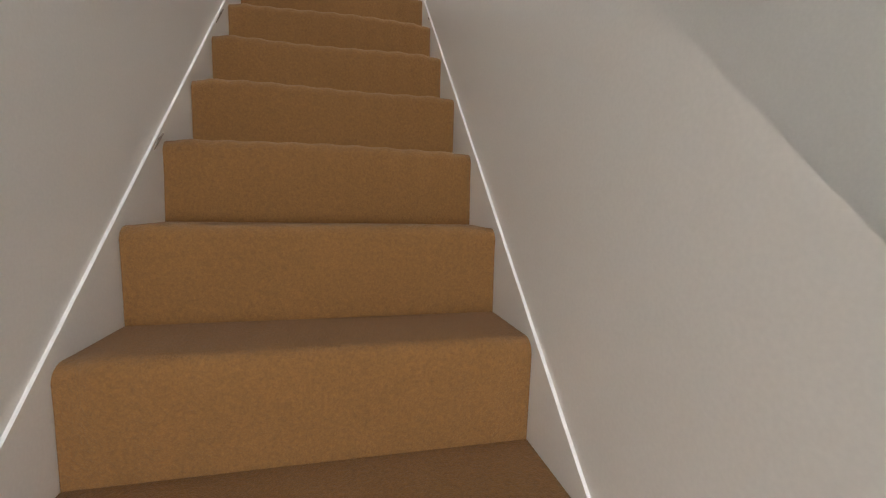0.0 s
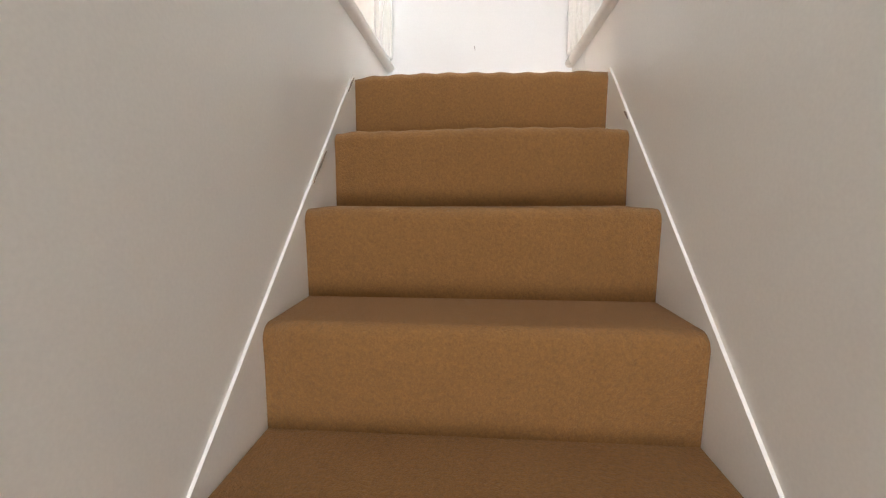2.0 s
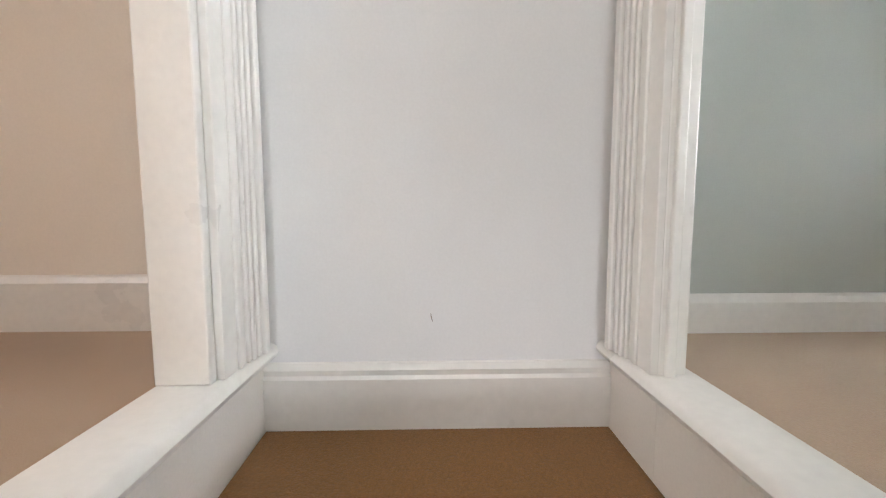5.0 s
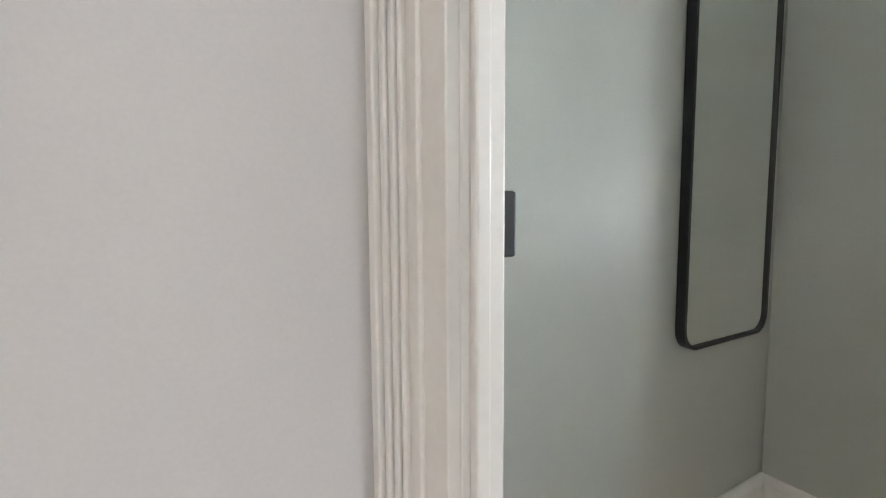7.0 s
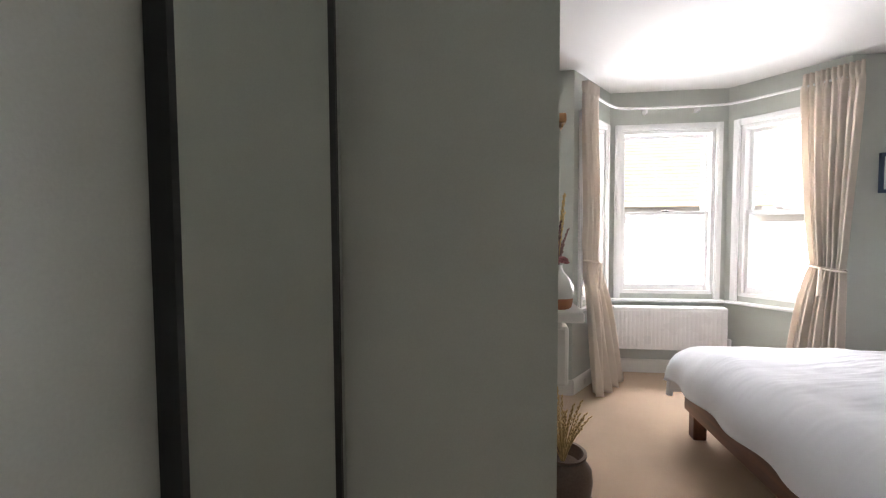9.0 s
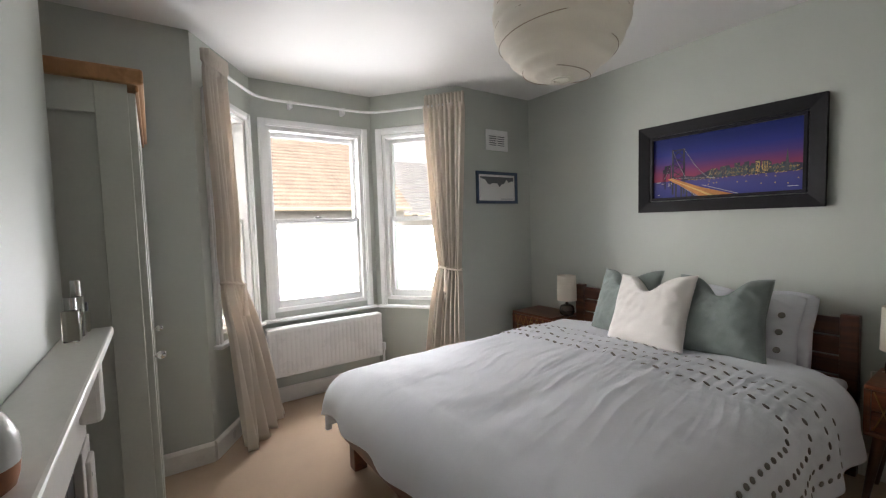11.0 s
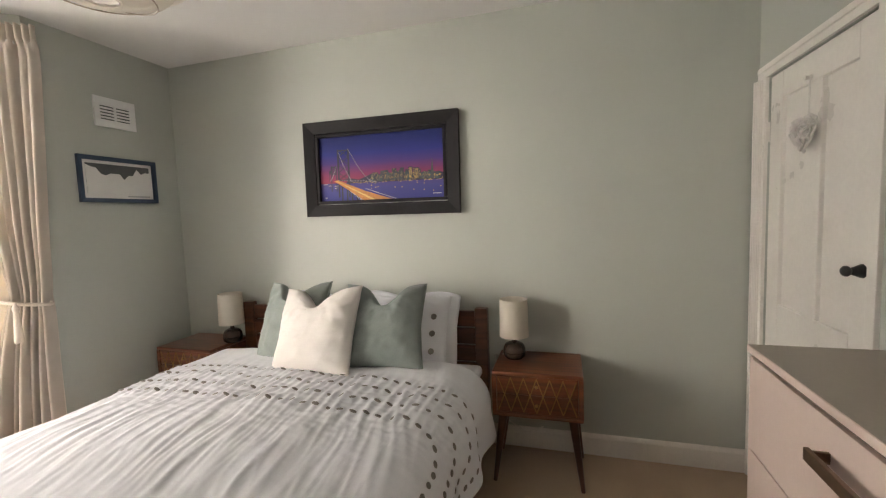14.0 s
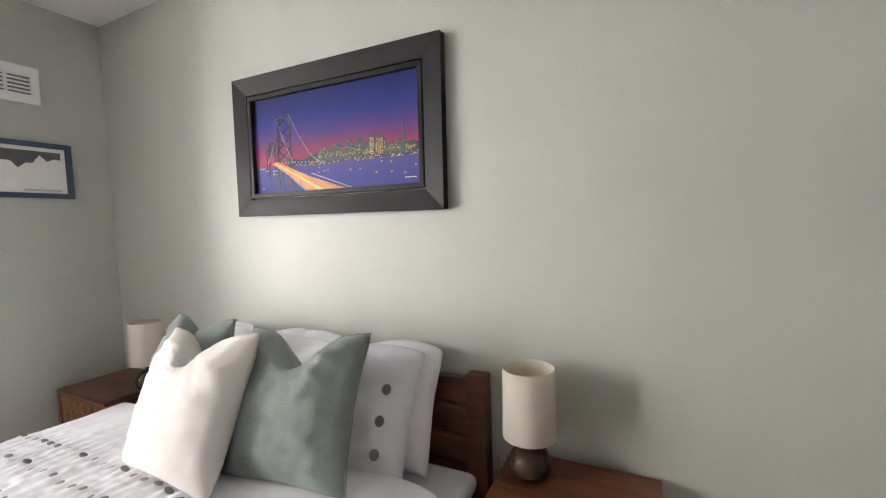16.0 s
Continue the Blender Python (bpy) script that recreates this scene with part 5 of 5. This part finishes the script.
def stalks(parent, n, base, spread, h0, h1, mat, head, head_len, seed, nm="stalk", headmat=None, r=0.0022):
    rs_ = random.Random(seed)
    for k in range(n):
        a, s, h = rs_.uniform(0, 6.28), rs_.uniform(0.15, 1) * spread, rs_.uniform(h0, h1)
        p0 = Vector(base)
        p2 = p0 + Vector((math.cos(a) * s, math.sin(a) * s, h))
        p1 = p0.lerp(p2, 0.5) + Vector((0, 0, 0.06 * h)) - Vector((math.cos(a) * s * 0.2, math.sin(a) * s * 0.2, 0))
        c = [p0 * (1 - u) ** 2 + p1 * 2 * u * (1 - u) + p2 * u * u for u in [i / 8 for i in range(9)]]
        st_ = part(nm, tube(c, [r * (1 - 0.5 * i / 8) for i in range(9)], 5), mat, parent, smooth="all")
        if head:
            d = (c[-1] - c[-2]).normalized()
            hb_ = bmesh.new()
            for i in range(16):
                q = c[-1] - d * head_len * (0.95 - i / 16)
                ang = i * 2.4
                off = Vector((math.cos(ang), math.sin(ang), 0.4)) * head * (1 - 0.5 * i / 16)
                bmesh.ops.create_icosphere(hb_, subdivisions=1, radius=head * 0.75, matrix=Matrix.LocRotScale(q + off * 0.7, d.to_track_quat("Z", "Y"), (0.6, 0.6, 1.6)))
            part("seed_head", hb_, headmat or mat, st_, smooth="all")


vase = thing("vase", pose(1.545, 3.165, MZ), "white glazed bottle vase with a bare terracotta base", "vase")
VP = [(0.046, 0.0), (0.054, 0.006), (0.058, 0.02), (0.061, 0.042)]
part("terracotta_base", lathe([(q * 0.67, w_ * 0.72) for q, w_ in VP], 32), TERRACOTTA, vase, "unglazed terracotta foot", smooth=True)
part("glazed_body", lathe([(q * 0.67, w_ * 0.72) for q, w_ in [(0.061, 0.0421), (0.0625, 0.06), (0.060, 0.085), (0.048, 0.112), (0.030, 0.132), (0.020, 0.145), (0.017, 0.158), (0.019, 0.168), (0.014, 0.168), (0.012, 0.15)]], 32), VASEWHITE, vase, "glossy white glazed upper body", smooth=True)
fl = thing("dried_flowers", pose(1.545, 3.165, MZ + 0.10), "dried wheat, purple statice and a pink bloom in the vase", "dried flowers")
stalks(fl, 7, (0, 0, 0), 0.055, 0.13, 0.24, STRAW, 0.0048, 0.09, 4, "wheat_stalk", r=0.0016)
stalks(fl, 16, (0, 0, 0), 0.065, 0.05, 0.15, DRIEDPURPLE, 0.0042, 0.06, 8, "statice_stalk", r=0.0014)
pk = bmesh.new()
rp_ = random.Random(6)
for k in range(40):
    a, b = rp_.uniform(0, 6.28), rp_.uniform(0.2, 1.4)
    d = Vector((math.cos(a) * math.cos(b), math.sin(a) * math.cos(b), math.sin(b)))
    bmesh.ops.create_icosphere(pk, subdivisions=1, radius=0.007, matrix=Matrix.LocRotScale(Vector((-0.006, -0.010, 0.024)) + d * 0.014, d.to_track_quat("Z", "Y"), (0.9, 0.5, 1.1)))
part("pink_bloom", pk, DRIEDPINK, fl, "dusty pink dried bloom", smooth="all")
for x, y, r, h, lab in ((2.37, 3.18, 0.026, 0.115, "squat"), (2.435, 3.175, 0.023, 0.155, "tall"), (2.49, 3.165, 0.017, 0.085, "small")):
    pbt = thing("perfume_bottle", pose(x, y, MZ), "%s clear glass perfume bottle with a cap on the mantel" % lab, "perfume bottle", "perfume bottles")
    part("flask", bx(-r, r, -r * 0.7, r * 0.7, 0, h * 0.72, bevel=0.004), BOTTLE, pbt, smooth=True)
    part("cap", lathe([(r * 0.5, h * 0.725), (r * 0.5, h), (r * 0.4, h + 0.002)], 16), CHROME if lab != "small" else BLACKMETAL, pbt, smooth=True)
# picture over the mantel
mp_ = thing("framed_print", frame_of((1.87, YB - 0.003), (1.0, YB - 0.003)), "pale print of bare trees in a silver frame", "framed print")
mp_.location.z = 1.50
picture_frame(mp_, 0.46, 0.62, 0.035, 0.013, SILVERFRAME)
part("outer_edge", bx(0.46, 0.466, 0, 0.014, 0, 0.62), BLACKWOOD, mp_)
part("mount", bx(0.03, 0.43, 0.004, 0.008, 0.03, 0.59), PAPER, mp_)
bm = bmesh.new()
rt = random.Random(12)
for k in range(16):
    x, z, s = rt.uniform(0.1, 0.36), rt.uniform(0.12, 0.3), rt.uniform(0.04, 0.16)
    box(bm, x, x + 0.004, 0.0078, 0.0088, z, z + s)
    box(bm, x - 0.012, x + 0.014, 0.0078, 0.0086, z + s * 0.8, z + s * 0.8 + 0.01)
part("print_strokes", bm, GREYINK, mp_)

pot = thing("stoneware_pot", pose(2.19, 3.05, FL + 0.025), "brown stoneware crock with dried grasses on the hearth", "pot")
part("crock", lathe([(0.075, 0), (0.085, 0.01), (0.115, 0.12), (0.125, 0.2), (0.12, 0.25), (0.095, 0.285), (0.09, 0.3), (0.1, 0.312), (0.1, 0.32), (0.086, 0.32), (0.082, 0.29), (0.07, 0.27)], 36), POTCLAY, pot, smooth=True)
gr = thing("dried_grass", pose(2.19, 3.05, FL + 0.28), "straw coloured dried grasses standing in the crock", "dried grass")
stalks(gr, 26, (0, 0, 0), 0.16, 0.18, 0.34, STRAW, 0.007, 0.13, 14, "grass_stalk", r=0.003)

# ---- wardrobe ----
wd = thing("wardrobe", pose(2.60, 3.03, FL), "pale sage painted wardrobe with a pine cornice, doors closed", "wardrobe")
WW, WD, WH = 1.07, 0.60, 1.86
part("carcass", bx(0.02, WW - 0.02, 0.02, WD, 0.06, WH - 0.01, bevel=0.002), WARDROBE, wd)
for x in (0.0, WW - 0.02):
    sp_ = bmesh.new()
    xx = x if x else 0.0
    for y0, y1, z0, z1 in ((0.0, 0.085, 0, WH), (WD - 0.085, WD, 0, WH), (0.085, WD - 0.085, WH - 0.1, WH), (0.085, WD - 0.085, 0, 0.14)):
        box(sp_, x, x + 0.022, y0, y1, z0, z1, bevel=0.002)
    part("side_frame", sp_, WARDROBE, wd)
for k in range(2):
    x0, x1 = 0.024 + k * (WW / 2 - 0.022), 0.022 + (k + 1) * (WW / 2 - 0.022)
    db_ = bmesh.new()
    for a0, a1, z0, z1 in ((x0, x0 + 0.075, 0.08, WH - 0.02), (x1 - 0.075, x1 - 0.002, 0.08, WH - 0.02), (x0 + 0.075, x1 - 0.075, 0.08, 0.18), (x0 + 0.075, x1 - 0.075, WH - 0.12, WH - 0.02)):
        box(db_, a0, a1, -0.02, 0.002, z0, z1, bevel=0.002)
    dr_ = part("door", db_, WARDROBE, wd)
    part("door_panel", bx(x0 + 0.07, x1 - 0.07, -0.01, 0.0, 0.175, WH - 0.115), WARDROBE, dr_)
    kb = bmesh.new()
    kx = x0 + 0.03 if k == 0 else x0 + 0.03
    bmesh.ops.create_uvsphere(kb, u_segments=14, v_segments=8, radius=0.014, matrix=Matrix.Translation((kx, -0.042, 0.95)))
    tube([(kx, -0.021, 0.95), (kx, -0.035, 0.95)], 0.006, 8, kb)
    part("knob", kb, CHROME, dr_, "small silver knob", smooth=True)
part("cornice", bx(-0.02, WW + 0.01, -0.045, WD, WH, WH + 0.05, bevel=0.008), PINE, wd, "honey coloured pine cornice")
part("cornice_corbel", bx(0.0, WW, -0.03, -0.021, WH - 0.02, WH - 0.001, bevel=0.002), PINE, wd)

# ---- mirror and small wall box in the alcove ----
mi = thing("wall_mirror", frame_of((BX0 - 0.075, YN - 0.002), (0, YN - 0.002)), "tall arched wall mirror in a thin black metal frame", "mirror")
mi.location.z = 0.578
MWD, MHT, CR = 0.40, 1.30, 0.055


def round_rect(w, h, r, inset=0.0):
    pts_ = []
    for cx, cz, a0 in ((w - r, r, -90), (w - r, h - r, 0), (r, h - r, 90), (r, r, 180)):
        for k in range(9):
            a = radians(a0 + 90 * k / 8)
            pts_.append((cx + (r - inset) * math.cos(a), cz + (r - inset) * math.sin(a)))
    return pts_


outer, innr = round_rect(MWD, MHT, CR), round_rect(MWD, MHT, CR, 0.009)
fb = bmesh.new()
rows = [[fb.verts.new((x, y, z)) for x, z in pts_] for pts_, y in ((outer, 0.0), (outer, 0.024), (innr, 0.024), (innr, 0.0))]
for a, b in zip(rows, rows[1:] + rows[:1]):
    for k in range(len(a)):
        fb.faces.new((a[k], a[(k + 1) % len(a)], b[(k + 1) % len(a)], b[k]))
part("frame", fb, BLACKMETAL, mi, "thin black metal frame", smooth=True)
part("mirror_glass", prism(innr, "y", 0.012, 0.018), MIRROR, mi, "silvered mirror glass")
wb = thing("canvas_print", frame_of((0.219, YN - 0.002), (0, YN - 0.002)), "white square canvas hung on the alcove wall", "canvas")
wb.location.z = 1.386
part("canvas", bx(0, 0.2, 0, 0.025, 0, 0.26, bevel=0.003), PAPER, wb)

# ---- outside the bay ----
GZ = -2.9
structure("ground", bx(-60, 400, -300, 300, GZ - 0.3, GZ), ASPHALT, "grey asphalt street and ground", "ground")


def house(name, x, y0, y1, eave, ridge_z, wins, roofmat, label, courses):
    h = thing(name, pose(x, y0, GZ), label, "house", "houses across the street")
    w = y1 - y0
    e, rz = eave - GZ, ridge_z - GZ
    part("wall", bx(0, 7, 0, w, 0, e, bevel=0.01), RENDER, h, "white rendered wall")
    roof = bmesh.new()
    run = 3.5
    for k in range(courses):
        a, b = k / courses, (k + 1) / courses
        for sgn in (1, -1):
            xa, xb = -0.3 + (run + 0.3) * a, -0.3 + (run + 0.3) * b
            if sgn < 0:
                xa, xb = 7 - xa, 7 - xb
            za, zb = e - 0.1 + (rz - e + 0.1) * a, e - 0.1 + (rz - e + 0.1) * b
            lo_ = [roof.verts.new(p) for p in ((xa, -0.1, za + 0.02), (xa, w + 0.1, za + 0.02), (xb, w + 0.1, zb - 0.01), (xb, -0.1, zb - 0.01))]
            hi_ = [roof.verts.new(p) for p in ((xa, -0.1, za + 0.07), (xa, w + 0.1, za + 0.07), (xb, w + 0.1, zb + 0.02), (xb, -0.1, zb + 0.02))]
            roof.faces.new(lo_)
            roof.faces.new(hi_)
            for i in range(4):
                roof.faces.new((lo_[i], lo_[(i + 1) % 4], hi_[(i + 1) % 4], hi_[i]))
    part("roof", roof, roofmat, h, "pitched tiled roof")
    part("gable", prism([(0, e), (7, e), (3.5, rz - 0.06)], "y", 0.0, w), RENDER, h)
    part("gutter", bx(-0.36, -0.24, -0.1, w + 0.1, e - 0.12, e - 0.02, bevel=0.02), YELLOWTRIM, h, "yellowish painted gutter board")
    for a, b, z0, z1 in wins:
        fr = bmesh.new()
        for p0, p1, q0, q1 in ((a - 0.09, a, z0 - 0.09, z1 + 0.09), (b, b + 0.09, z0 - 0.09, z1 + 0.09), (a, b, z1, z1 + 0.09), (a, b, z0 - 0.09, z0), (a, b, (z0 + z1) / 2 - 0.03, (z0 + z1) / 2 + 0.03)):
            box(fr, -0.06, 0.02, p0, p1, q0, q1)
        wn_ = part("window", fr, UPVC, h)
        part("pane", bx(-0.03, 0.005, a, b, z0, z1), SKYGLASS, wn_)
    return h


HAZE = bpy.data.materials.new("bright_haze")
HAZE.use_nodes = True
hz_nodes = HAZE.node_tree
hz_em = hz_nodes.nodes.new("ShaderNodeEmission")
hz_em.inputs[0].default_value, hz_em.inputs[1].default_value = (0.93, 0.96, 1.0, 1), 1.0
hz_nodes.links.new(hz_em.outputs[0], hz_nodes.nodes["Material Output"].inputs[0])
structure("backdrop", bx(79.5, 80.0, -90, 90, GZ - 1, 60), HAZE, "bright hazy white sky beyond the houses", "backdrop")
house("house", 13.0, -3.9, 2.9, 2.05, 5.2, [(1.0, 2.1, 3.1, 4.3), (3.6, 4.7, 3.1, 4.3), (1.0, 2.1, 0.9, 2.3), (3.6, 4.7, 0.9, 2.3)], ROOFTILE, "white rendered house with a pale tan tile roof across the street", 26)
house("house", 14.5, -15.0, -4.4, 1.9, 4.4, [(7.2, 8.3, 3.0, 4.2), (3.0, 4.1, 3.0, 4.2), (7.2, 8.3, 0.8, 2.2)], ROOFSLATE, "white rendered house with a grey slate roof across the street", 22)
house("house", 13.5, 3.6, 13.0, 3.0, 5.8, [(1.5, 2.6, 3.2, 4.5), (5.5, 6.6, 3.2, 4.5)], ROOFSLATE, "white rendered taller house across the street", 22)
